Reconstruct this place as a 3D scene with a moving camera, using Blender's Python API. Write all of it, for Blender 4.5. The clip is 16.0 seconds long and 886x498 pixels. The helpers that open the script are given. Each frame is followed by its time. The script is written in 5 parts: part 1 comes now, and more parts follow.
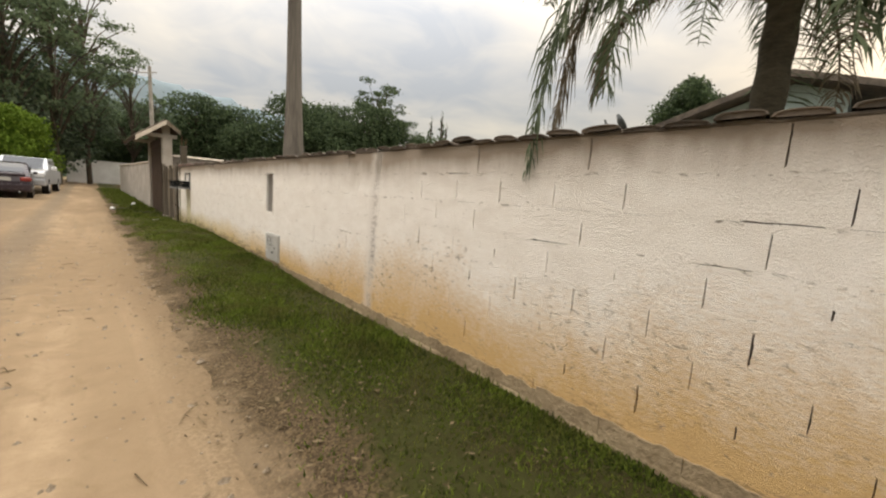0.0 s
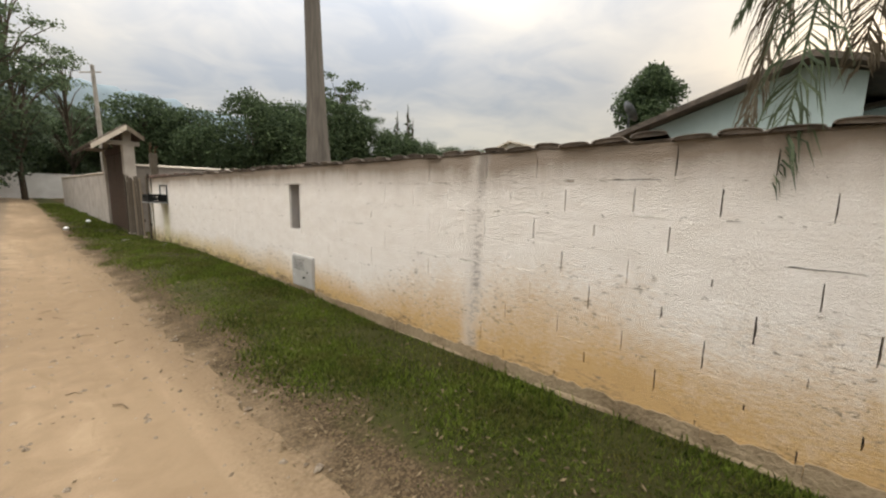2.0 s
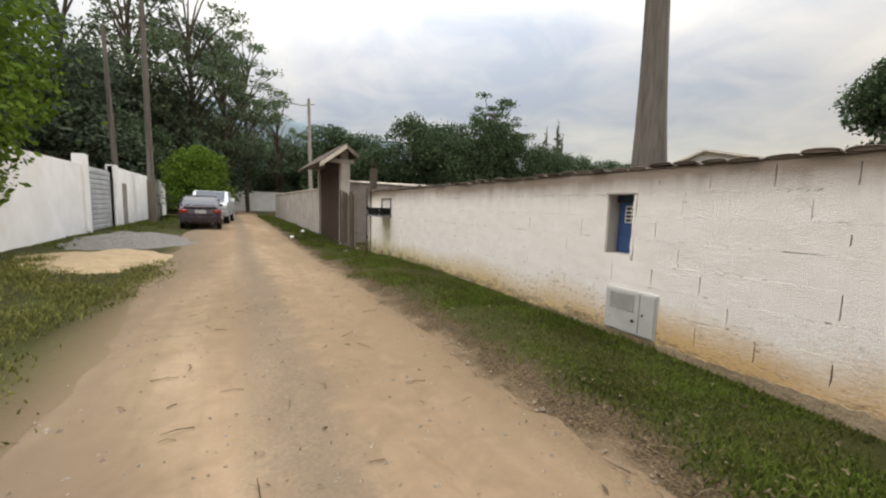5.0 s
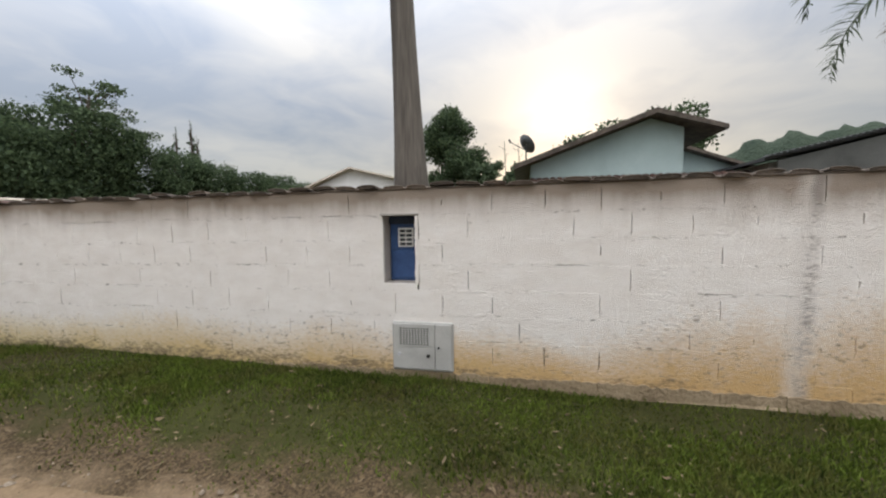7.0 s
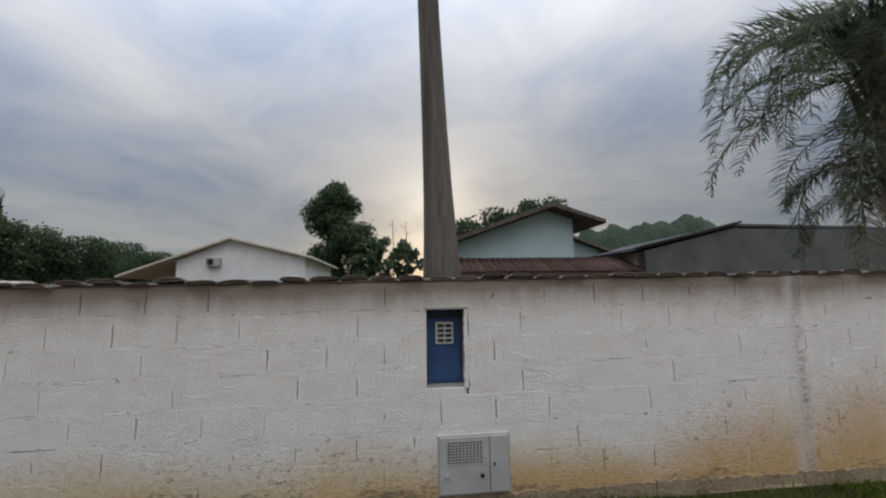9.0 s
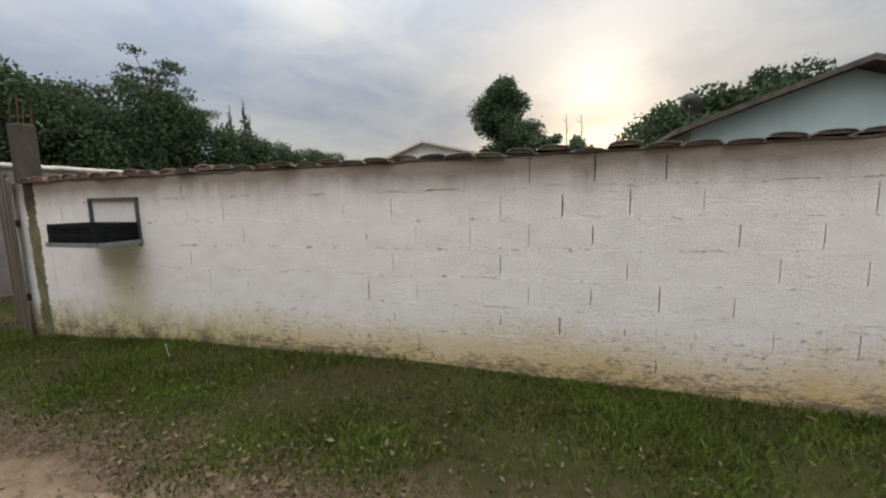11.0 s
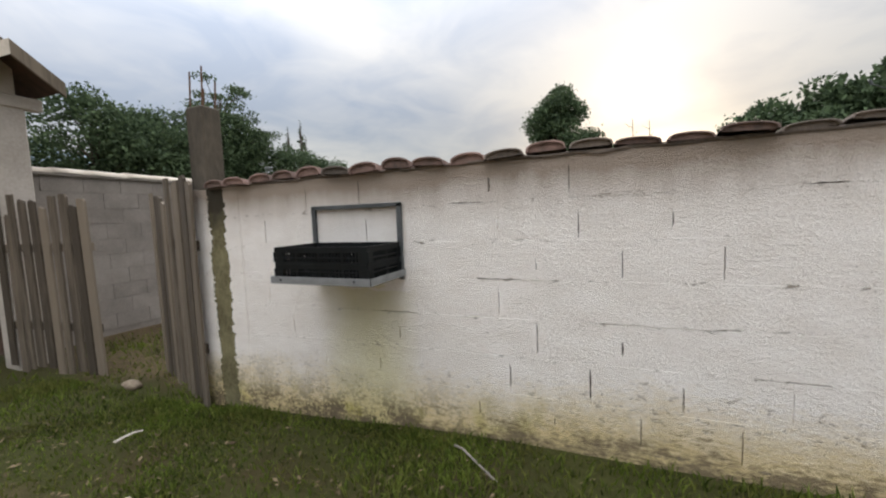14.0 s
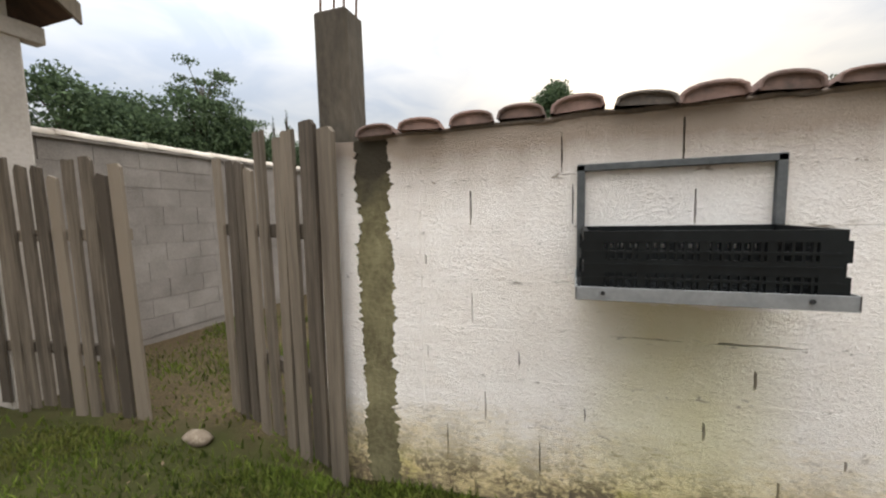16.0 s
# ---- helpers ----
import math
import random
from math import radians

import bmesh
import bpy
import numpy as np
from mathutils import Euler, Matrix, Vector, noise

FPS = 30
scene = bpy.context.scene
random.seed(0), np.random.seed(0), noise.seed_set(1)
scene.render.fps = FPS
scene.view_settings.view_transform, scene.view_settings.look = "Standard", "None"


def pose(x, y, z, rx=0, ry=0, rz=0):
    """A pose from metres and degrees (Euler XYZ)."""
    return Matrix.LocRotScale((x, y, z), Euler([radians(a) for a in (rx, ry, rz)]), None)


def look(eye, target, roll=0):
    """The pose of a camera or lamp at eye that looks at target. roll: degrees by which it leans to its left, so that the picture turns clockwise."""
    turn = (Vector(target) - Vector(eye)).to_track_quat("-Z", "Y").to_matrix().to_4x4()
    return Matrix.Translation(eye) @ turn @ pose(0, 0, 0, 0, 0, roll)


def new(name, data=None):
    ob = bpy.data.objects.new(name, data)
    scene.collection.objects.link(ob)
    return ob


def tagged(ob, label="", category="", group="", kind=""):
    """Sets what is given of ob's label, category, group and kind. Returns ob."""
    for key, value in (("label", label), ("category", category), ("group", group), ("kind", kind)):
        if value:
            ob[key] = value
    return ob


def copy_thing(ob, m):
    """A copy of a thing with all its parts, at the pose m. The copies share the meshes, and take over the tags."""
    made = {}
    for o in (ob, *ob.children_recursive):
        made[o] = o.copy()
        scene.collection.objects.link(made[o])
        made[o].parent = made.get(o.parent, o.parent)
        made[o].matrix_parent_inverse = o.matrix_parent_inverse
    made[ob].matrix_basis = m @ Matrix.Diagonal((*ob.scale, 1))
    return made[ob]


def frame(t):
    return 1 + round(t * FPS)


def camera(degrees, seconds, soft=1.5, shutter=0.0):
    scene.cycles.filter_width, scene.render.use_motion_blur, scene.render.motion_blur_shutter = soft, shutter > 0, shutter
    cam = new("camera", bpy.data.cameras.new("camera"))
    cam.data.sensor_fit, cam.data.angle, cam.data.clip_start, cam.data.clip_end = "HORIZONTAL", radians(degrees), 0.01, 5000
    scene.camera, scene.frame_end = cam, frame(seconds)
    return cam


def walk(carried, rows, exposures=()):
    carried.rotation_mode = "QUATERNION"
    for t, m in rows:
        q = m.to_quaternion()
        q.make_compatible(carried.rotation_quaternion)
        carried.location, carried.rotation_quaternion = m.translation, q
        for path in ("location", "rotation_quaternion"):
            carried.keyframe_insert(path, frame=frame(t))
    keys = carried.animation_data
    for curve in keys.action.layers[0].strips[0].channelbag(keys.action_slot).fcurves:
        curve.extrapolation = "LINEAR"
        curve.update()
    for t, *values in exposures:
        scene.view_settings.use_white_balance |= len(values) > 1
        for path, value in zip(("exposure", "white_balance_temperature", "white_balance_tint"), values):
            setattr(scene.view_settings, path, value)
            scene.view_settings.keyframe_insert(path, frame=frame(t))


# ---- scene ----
cam = camera(98.4, 16.0, soft=2.2)
METRES, EYE, TILT, LEAN, TURN = 8.0, 1.5, 0.0, 0.0, 0.0
PATH = [
    (0, (-1.989, -0.118, 1.131), (-0.627, 1.323, 0.867), 4.3),
    (0.5, (-2.134, 0.153, 1.165), (-0.644, 1.454, 0.866), 2.8),
    (1, (-2.185, 0.527, 1.147), (-0.712, 1.851, 0.868), 1.3),
    (1.5, (-2.196, 0.869, 1.215), (-0.74, 2.209, 0.92), -0.0),
    (2, (-2.313, 1.247, 1.213), (-0.834, 2.563, 0.929), 1.3),
    (2.5, (-2.41, 1.578, 1.18), (-1.032, 3.007, 0.932), 1.7),
    (3, (-2.508, 2.002, 1.159), (-1.338, 3.612, 0.956), 2.7),
    (3.5, (-2.608, 2.34, 1.216), (-1.606, 4.049, 0.942), 1.8),
    (3.7, (-2.696, 2.478, 1.2), (-1.763, 4.225, 0.921), 2.6),
    (5.8, (-3.191, 4.043, 1.082), (-2.108, 5.719, 0.94), 0.5),
    (6, (-3.098, 4.181, 1.075), (-1.722, 5.63, 0.974), 0.7),
    (6.5, (-2.984, 4.537, 1.166), (-1.15, 5.324, 1.039), 0.6),
    (7, (-2.915, 4.797, 1.229), (-0.962, 5.205, 1.089), -0.8),
    (7.5, (-2.776, 5.136, 1.235), (-0.798, 5.401, 1.096), -2.0),
    (8, (-2.662, 5.405, 1.157), (-0.681, 5.523, 0.909), 0.4),
    (8.5, (-2.721, 5.738, 1.306), (-0.725, 5.627, 1.367), -0.6),
    (9, (-2.745, 6.09, 1.393), (-0.772, 5.862, 1.629), -0.9),
    (9.5, (-2.718, 6.502, 1.189), (-0.72, 6.583, 1.163), -1.5),
    (10, (-2.706, 7.036, 1.16), (-0.746, 7.423, 1.066), 0.3),
    (10.2, (-2.679, 7.248, 1.213), (-0.734, 7.686, 1.062), 0.4),
    (12.3, (-2.163, 9.038, 1.182), (-0.311, 9.764, 0.978), -2.2),
    (12.5, (-2.099, 9.217, 1.194), (-0.262, 9.988, 1.011), -1.9),
    (13, (-2.071, 9.707, 1.202), (-0.235, 10.48, 1.024), -1.2),
    (13.5, (-2.037, 10.095, 1.214), (-0.193, 10.848, 1.037), -1.8),
    (14, (-1.907, 10.526, 1.193), (-0.056, 11.265, 1.024), -2.1),
    (14.5, (-1.869, 10.957, 1.146), (0.021, 11.587, 0.967), -1.1),
    (15, (-1.776, 11.363, 1.152), (0.135, 11.918, 0.953), -1.9),
    (15.5, (-1.608, 11.763, 1.142), (0.285, 12.383, 0.963), -2.4),
    (16, (-1.491, 12.147, 1.124), (0.392, 12.794, 0.934), -1.4),
]
EXPOSE = [(0.0, 0.31, 8000, 10), (3.5, 0.25, 7100, 10), (6.0, 0.27, 7050, 10), (7.0, 0.12, 6700, 10), (7.5, 0.02, 6650, 10), (8.0, 0.26, 7000, 10), (8.5, -0.12, 6500, 10), (9.0, -0.60, 6350, 10), (9.5, -0.22, 6450, 10), (10.0, -0.16, 6550, 10), (12.5, 0.05, 6700, 10), (14.5, 0.20, 6650, 10), (15.5, 0.36, 6750, 10), (16.0, 0.59, 6900, 10)]
walk(cam, [(t, look(eye, target, roll)) for t, eye, target, roll in PATH], EXPOSE)

# world: overcast evening sky, the sun low behind thin cloud
SUN = Vector((0.968, -0.095, 0.215)).normalized()
world = bpy.data.worlds.new("sky")
scene.world = world
world.use_nodes = True


def nd(nt, kind, **kw):
    n = nt.nodes.new(kind)
    for k, v in kw.items():
        n.inputs[k].default_value = v
    return n


def mathn(nt, op, a, b=None, clamp=False):
    n = nt.nodes.new("ShaderNodeMath")
    n.operation, n.use_clamp = op, clamp
    for i, v in enumerate((a, b)):
        if v is None:
            continue
        if isinstance(v, (int, float)):
            n.inputs[i].default_value = v
        else:
            nt.links.new(v, n.inputs[i])
    return n.outputs[0]


def ramp(nt, fac, stops):
    n = nt.nodes.new("ShaderNodeValToRGB")
    el = n.color_ramp.elements
    while len(el) < len(stops):
        el.new(0.5)
    for e, (p, c) in zip(el, stops):
        e.position = p
        e.color = (c, c, c, 1) if isinstance(c, (int, float)) else (*c, 1)
    nt.links.new(fac, n.inputs[0])
    return n.outputs[0]


def mixc(nt, fac, a, b, mode="MIX"):
    n = nt.nodes.new("ShaderNodeMix")
    n.data_type, n.blend_type = "RGBA", mode
    for i, v in ((0, fac), (6, a), (7, b)):
        if isinstance(v, (int, float)):
            n.inputs[i].default_value = v
        elif isinstance(v, tuple):
            n.inputs[i].default_value = (*v, 1)
        else:
            nt.links.new(v, n.inputs[i])
    return n.outputs[2]


def build_sky():
    nt = world.node_tree
    bg = nt.nodes["Background"]
    sky = nd(nt, "ShaderNodeTexSky")
    sky.sky_type, sky.sun_disc = "NISHITA", False
    sky.sun_elevation, sky.sun_rotation = math.asin(SUN.z), math.atan2(SUN.x, SUN.y)
    tc = nd(nt, "ShaderNodeTexCoord")
    sep = nd(nt, "ShaderNodeSeparateXYZ")
    nt.links.new(tc.outputs["Generated"], sep.inputs[0])
    z = mathn(nt, "MAXIMUM", sep.outputs[2], 0.0)
    # the cloud deck seen in perspective
    den = mathn(nt, "ADD", z, 0.16)
    comb = nd(nt, "ShaderNodeCombineXYZ")
    nt.links.new(mathn(nt, "DIVIDE", sep.outputs[0], den), comb.inputs[0])
    nt.links.new(mathn(nt, "DIVIDE", sep.outputs[1], den), comb.inputs[1])
    n1 = nd(nt, "ShaderNodeTexNoise", Scale=0.8, Detail=5.0, Roughness=0.45, Distortion=0.5)
    nt.links.new(comb.outputs[0], n1.inputs["Vector"])
    n2 = nd(nt, "ShaderNodeTexNoise", Scale=2.6, Detail=4.0, Roughness=0.55, Distortion=0.8)
    nt.links.new(comb.outputs[0], n2.inputs["Vector"])
    deck = mathn(nt, "ADD", mathn(nt, "MULTIPLY", n1.outputs[0], 0.74), mathn(nt, "MULTIPLY", n2.outputs[0], 0.26))
    cloud = ramp(nt, deck, [(0.39, 0.0), (0.59, 1.0)])
    tint = mixc(nt, cloud, (0.585, 0.665, 0.82), (1.02, 1.02, 1.03))
    # an overcast dome is brightest overhead
    lum = mathn(nt, "MULTIPLY_ADD", mathn(nt, "POWER", z, 2.4), 3.9)
    lum.node.inputs[2].default_value = 0.345
    # brighter to the north; the unseen west is raised to light the wall
    nw_gain = mathn(nt, "ADD", mathn(nt, "MULTIPLY", mathn(nt, "MAXIMUM", sep.outputs[1], 0.0), 0.40), mathn(nt, "MULTIPLY", sep.outputs[0], -0.17))
    nw_gain = mathn(nt, "ADD", nw_gain, 1.0)
    lum = mathn(nt, "MULTIPLY", lum, nw_gain)
    dome = mixc(nt, 1.0, tint, lum, "MULTIPLY")
    # thin bright cloud round the sun
    dot = nd(nt, "ShaderNodeVectorMath")
    dot.operation = "DOT_PRODUCT"
    nt.links.new(tc.outputs["Generated"], dot.inputs[0])
    dot.inputs[1].default_value = SUN
    d = mathn(nt, "MAXIMUM", dot.outputs["Value"], 0.0)
    wide = mathn(nt, "MULTIPLY", mathn(nt, "POWER", d, 16.0), 0.052)
    core = mathn(nt, "MULTIPLY", mathn(nt, "POWER", d, 150.0), 0.40)
    veil = ramp(nt, n1.outputs[0], [(0.36, 0.25), (0.60, 1.0)])
    glow = mixc(nt, 1.0, (1.0, 0.95, 0.84), mathn(nt, "MULTIPLY", mathn(nt, "ADD", wide, core), veil), "MULTIPLY")
    both = mixc(nt, 1.0, dome, glow, "ADD")
    clear = mixc(nt, 1.0, sky.outputs[0], (0.02, 0.02, 0.02), "MULTIPLY")
    nt.links.new(mixc(nt, 1.0, both, clear, "ADD"), bg.inputs[0])
    bg.inputs[1].default_value = 1.0


build_sky()
sun_data = bpy.data.lights.new("sun", "SUN")
sun_data.energy, sun_data.angle, sun_data.color = 0.5, radians(20), (1.0, 0.93, 0.82)
sun = new("sun", sun_data)
sun.matrix_world = look((40, -4, 12), Vector((40, -4, 12)) - SUN)


# ---- materials
def base_mat(name, rough=0.8, metal=0.0, spec=0.3):
    m = bpy.data.materials.new(name)
    m.use_nodes = True
    b = m.node_tree.nodes["Principled BSDF"]
    b.inputs["Roughness"].default_value = rough
    b.inputs["Metallic"].default_value = metal
    b.inputs["Specular IOR Level"].default_value = spec
    return m, m.node_tree, b


def add_bump(nt, b, height, strength, dist):
    n = nd(nt, "ShaderNodeBump", Strength=strength, Distance=dist)
    nt.links.new(height, n.inputs["Height"])
    nt.links.new(n.outputs[0], b.inputs["Normal"])


def position(nt):
    return nd(nt, "ShaderNodeNewGeometry").outputs["Position"]


def noise_tex(nt, vec, scale, detail=4.0, rough=0.55, dist=0.0, stretch=None):
    if stretch:
        mp = nd(nt, "ShaderNodeMapping")
        nt.links.new(vec, mp.inputs[0])
        mp.inputs["Scale"].default_value = stretch
        vec = mp.outputs[0]
    n = nd(nt, "ShaderNodeTexNoise", Scale=scale, Detail=detail, Roughness=rough, Distortion=dist)
    nt.links.new(vec, n.inputs["Vector"])
    return n.outputs[0]


def plain(name, dark, light, scale=3.0, fine=40.0, rough=0.8, metal=0.0, bump=0.3, dist=0.004, spec=0.3, stretch=None, vary=0.0):
    """Two scales of variation between two colours, with fine relief."""
    m, nt, b = base_mat(name, rough, metal, spec)
    p = position(nt)
    big = noise_tex(nt, p, scale, 3, 0.6, 0.4, stretch)
    small = noise_tex(nt, p, fine, 3, 0.6, 0.0, stretch)
    f = mathn(nt, "ADD", mathn(nt, "MULTIPLY", big, 0.65), mathn(nt, "MULTIPLY", small, 0.35))
    if vary:
        r = nd(nt, "ShaderNodeObjectInfo").outputs["Random"]
        f = mathn(nt, "ADD", f, mathn(nt, "MULTIPLY", mathn(nt, "SUBTRACT", r, 0.5), vary))
    nt.links.new(ramp(nt, f, [(0.32, dark), (0.68, light)]), b.inputs["Base Color"])
    rr = mathn(nt, "MULTIPLY_ADD", small, 0.25)
    rr.node.inputs[2].default_value = rough - 0.12
    nt.links.new(rr, b.inputs["Roughness"])
    add_bump(nt, b, small, bump, dist)
    return m


def leaf_mat(name, dark, light, through_=0.25, dry=None):
    m, nt, b = base_mat(name, 0.8, 0, 0.1)
    p = position(nt)
    g = nd(nt, "ShaderNodeNewGeometry")
    f = mathn(nt, "ADD", mathn(nt, "MULTIPLY", g.outputs["Random Per Island"], 0.5), mathn(nt, "MULTIPLY", noise_tex(nt, p, 1.4, 3), 0.5))
    col = ramp(nt, f, [(0.25, dark), (0.75, light)])
    if dry:
        patchy = mathn(nt, "ADD", mathn(nt, "MULTIPLY", noise_tex(nt, p, 2.3, 4, 0.65, 0.3), 0.75), mathn(nt, "MULTIPLY", g.outputs["Random Per Island"], 0.25))
        col = mixc(nt, ramp(nt, patchy, [(0.47, 0.0), (0.64, 0.75)]), col, dry)
    nt.links.new(col, b.inputs["Base Color"])
    tr = nd(nt, "ShaderNodeBsdfTranslucent")
    nt.links.new(col, tr.inputs[0])
    mx = nd(nt, "ShaderNodeMixShader")
    mx.inputs[0].default_value = through_
    nt.links.new(b.outputs[0], mx.inputs[1])
    nt.links.new(tr.outputs[0], mx.inputs[2])
    nt.links.new(mx.outputs[0], nt.nodes["Material Output"].inputs[0])
    return m


def wall_paint():
    """Old white paint on blockwork: mud splashed at the foot, browner and darker under the coping, damp under the
    crate.
    """
    m, nt, b = base_mat("old_white_paint", 0.85, 0, 0.15)
    p = position(nt)
    sep = nd(nt, "ShaderNodeSeparateXYZ")
    nt.links.new(p, sep.inputs[0])
    y, z = sep.outputs[1], sep.outputs[2]
    big = noise_tex(nt, p, 1.1, 5, 0.6, 0.5)
    mid = noise_tex(nt, p, 6.0, 5, 0.65, 0.3, (1, 0.6, 1.4))
    fine = noise_tex(nt, p, 34.0, 4, 0.7, 0.2, (1, 0.55, 1.6))
    grain = noise_tex(nt, p, 130.0, 3, 0.6)
    col = mixc(nt, ramp(nt, mid, [(0.35, 0.0), (0.75, 1.0)]), (0.85, 0.805, 0.75), (0.76, 0.705, 0.64))
    # mud stain: reaches higher where the verge slopes to the road
    reach = ramp(nt, mathn(nt, "DIVIDE", y, 14.0), [(0.0, 0.98), (0.14, 0.88), (0.23, 0.72), (0.32, 0.52), (0.42, 0.43), (0.62, 0.42), (0.85, 0.40)])
    lift = ramp(nt, mathn(nt, "DIVIDE", y, 14.0), [(0.0, 0.11), (0.32, 0.07), (0.45, 0.015), (0.57, 0.0), (0.72, 0.0), (0.82, 0.035), (0.93, 0.14)])
    up = mathn(nt, "ADD", z, lift)
    h = mathn(nt, "DIVIDE", up, reach)
    wob = mathn(nt, "ADD", mathn(nt, "MULTIPLY", mathn(nt, "SUBTRACT", big, 0.5), 1.1), mathn(nt, "MULTIPLY", mathn(nt, "SUBTRACT", fine, 0.5), 0.8))
    hh = mathn(nt, "ADD", h, wob)
    mud = ramp(nt, hh, [(0.22, 1.0), (0.52, 0.66), (0.78, 0.26), (1.1, 0.0)])
    north = ramp(nt, mathn(nt, "DIVIDE", y, 14.0), [(0.3, 0.0), (0.75, 1.0)])
    mudc = mixc(nt, north, (0.56, 0.335, 0.110), (0.63, 0.49, 0.22))
    col = mixc(nt, mathn(nt, "MULTIPLY", mud, 0.88), col, mudc)
    # dark mould freckles in the splash zone
    spots = ramp(nt, noise_tex(nt, p, 21.0, 3, 0.75, 0.4, (1, 0.8, 1.3)), [(0.57, 0.0), (0.66, 1.0)])
    zone = ramp(nt, hh, [(0.1, 0.15), (0.55, 0.9), (1.1, 0.5), (1.5, 0.06)])
    patch = ramp(nt, noise_tex(nt, p, 1.7, 2), [(0.38, 0.1), (0.56, 1.0)])
    sp = mathn(nt, "MULTIPLY", mathn(nt, "MULTIPLY", spots, zone), patch)
    col = mixc(nt, mathn(nt, "MULTIPLY", sp, 0.9), col, (0.20, 0.155, 0.105))
    # small pits where the paint has flaked
    pit = ramp(nt, noise_tex(nt, p, 30.0, 4, 0.7, 0.8, (1, 0.55, 1.7)), [(0.66, 0.0), (0.72, 1.0)])
    some = ramp(nt, noise_tex(nt, p, 2.6, 2), [(0.42, 0.0), (0.60, 0.9)])
    col = mixc(nt, mathn(nt, "MULTIPLY", pit, some), col, (0.26, 0.215, 0.165))
    # soft brown darkening towards the coping, faintly streaked
    streaks = noise_tex(nt, p, 7.0, 3, 0.6, 0.0, (1, 1.0, 0.10))
    t0 = mathn(nt, "SUBTRACT", mathn(nt, "ADD", z, mathn(nt, "MULTIPLY", mathn(nt, "SUBTRACT", mathn(nt, "ADD", mathn(nt, "MULTIPLY", streaks, 0.35), mathn(nt, "MULTIPLY", big, 0.65)), 0.5), 0.36)), mathn(nt, "SUBTRACT", 1.185, mathn(nt, "MULTIPLY", y, 0.007)))
    top = ramp(nt, mathn(nt, "MULTIPLY", t0, 3.3), [(0.0, 0.0), (0.33, 0.15), (0.62, 0.46), (0.92, 0.88)])
    col = mixc(nt, top, col, (0.26, 0.20, 0.15))
    # green-yellow damp below the crate
    dy = mathn(nt, "DIVIDE", mathn(nt, "SUBTRACT", y, 11.8), 0.36)
    band = mathn(nt, "SUBTRACT", 1.0, mathn(nt, "MULTIPLY", dy, dy), True)
    fall = ramp(nt, mathn(nt, "ADD", z, mathn(nt, "MULTIPLY", mid, 0.35)), [(0.10, 0.55), (0.55, 1.0), (0.99, 0.9), (1.0, 0.0)])
    damp = mathn(nt, "MULTIPLY", mathn(nt, "MULTIPLY", band, fall), ramp(nt, big, [(0.3, 0.25), (0.65, 0.95)]))
    col = mixc(nt, mathn(nt, "MULTIPLY", damp, 0.8), col, (0.60, 0.555, 0.25))
    # the hidden pillar: a paler band of render with grey mould dots, blackest under the coping
    axis = mathn(nt, "ADD", mathn(nt, "MULTIPLY", mathn(nt, "SUBTRACT", mid, 0.5), 0.10), mathn(nt, "MULTIPLY", z, 0.04))
    py = mathn(nt, "SUBTRACT", mathn(nt, "ADD", y, axis), 3.02)
    pale = ramp(nt, mathn(nt, "ABSOLUTE", py), [(0.03, 0.55), (0.11, 0.0)])
    col = mixc(nt, pale, col, (0.68, 0.63, 0.575))
    band_ = ramp(nt, mathn(nt, "ABSOLUTE", mathn(nt, "ADD", py, 0.03)), [(0.015, 1.0), (0.06, 0.0)])
    dots = ramp(nt, mathn(nt, "ADD", mathn(nt, "MULTIPLY", fine, 0.6), mathn(nt, "MULTIPLY", mid, 0.4)), [(0.47, 0.0), (0.60, 0.8)])
    crown_ = ramp(nt, mathn(nt, "SUBTRACT", z, 1.0), [(0.20, 0.0), (0.36, 0.75)])
    col = mixc(nt, mathn(nt, "MULTIPLY", band_, mathn(nt, "MAXIMUM", dots, crown_)), col, (0.25, 0.215, 0.185))
    # black mould in the splash zone at the far end
    far = ramp(nt, mathn(nt, "DIVIDE", y, 14.0), [(0.70, 0.0), (0.83, 1.0)])
    blot = ramp(nt, mathn(nt, "ADD", mathn(nt, "MULTIPLY", noise_tex(nt, p, 5.5, 3, 0.6), 0.5), mathn(nt, "MULTIPLY", noise_tex(nt, p, 38.0, 4, 0.75, 0.5), 0.5)), [(0.475, 0.0), (0.54, 0.95)])
    low = ramp(nt, mathn(nt, "ADD", up, mathn(nt, "MULTIPLY", mathn(nt, "SUBTRACT", big, 0.5), 0.5)), [(0.07, 1.0), (0.20, 0.42), (0.36, 0.0)])
    col = mixc(nt, mathn(nt, "MULTIPLY", mathn(nt, "MULTIPLY", far, blot), low), col, (0.115, 0.095, 0.058))
    # yellow-green lichen patches low on the far end
    moss = ramp(nt, noise_tex(nt, p, 2.9, 3, 0.6, 0.3), [(0.54, 0.0), (0.66, 0.75)])
    col = mixc(nt, mathn(nt, "MULTIPLY", mathn(nt, "MULTIPLY", far, moss), low), col, (0.40, 0.36, 0.07))
    # rising damp along the foot
    foot = ramp(nt, mathn(nt, "ADD", up, mathn(nt, "MULTIPLY", mathn(nt, "SUBTRACT", mathn(nt, "ADD", mathn(nt, "MULTIPLY", mid, 0.5), mathn(nt, "MULTIPLY", fine, 0.5)), 0.5), 1.1)), [(0.0, 0.85), (0.06, 0.45), (0.13, 0.0)])
    col = mixc(nt, foot, col, (0.17, 0.13, 0.085))
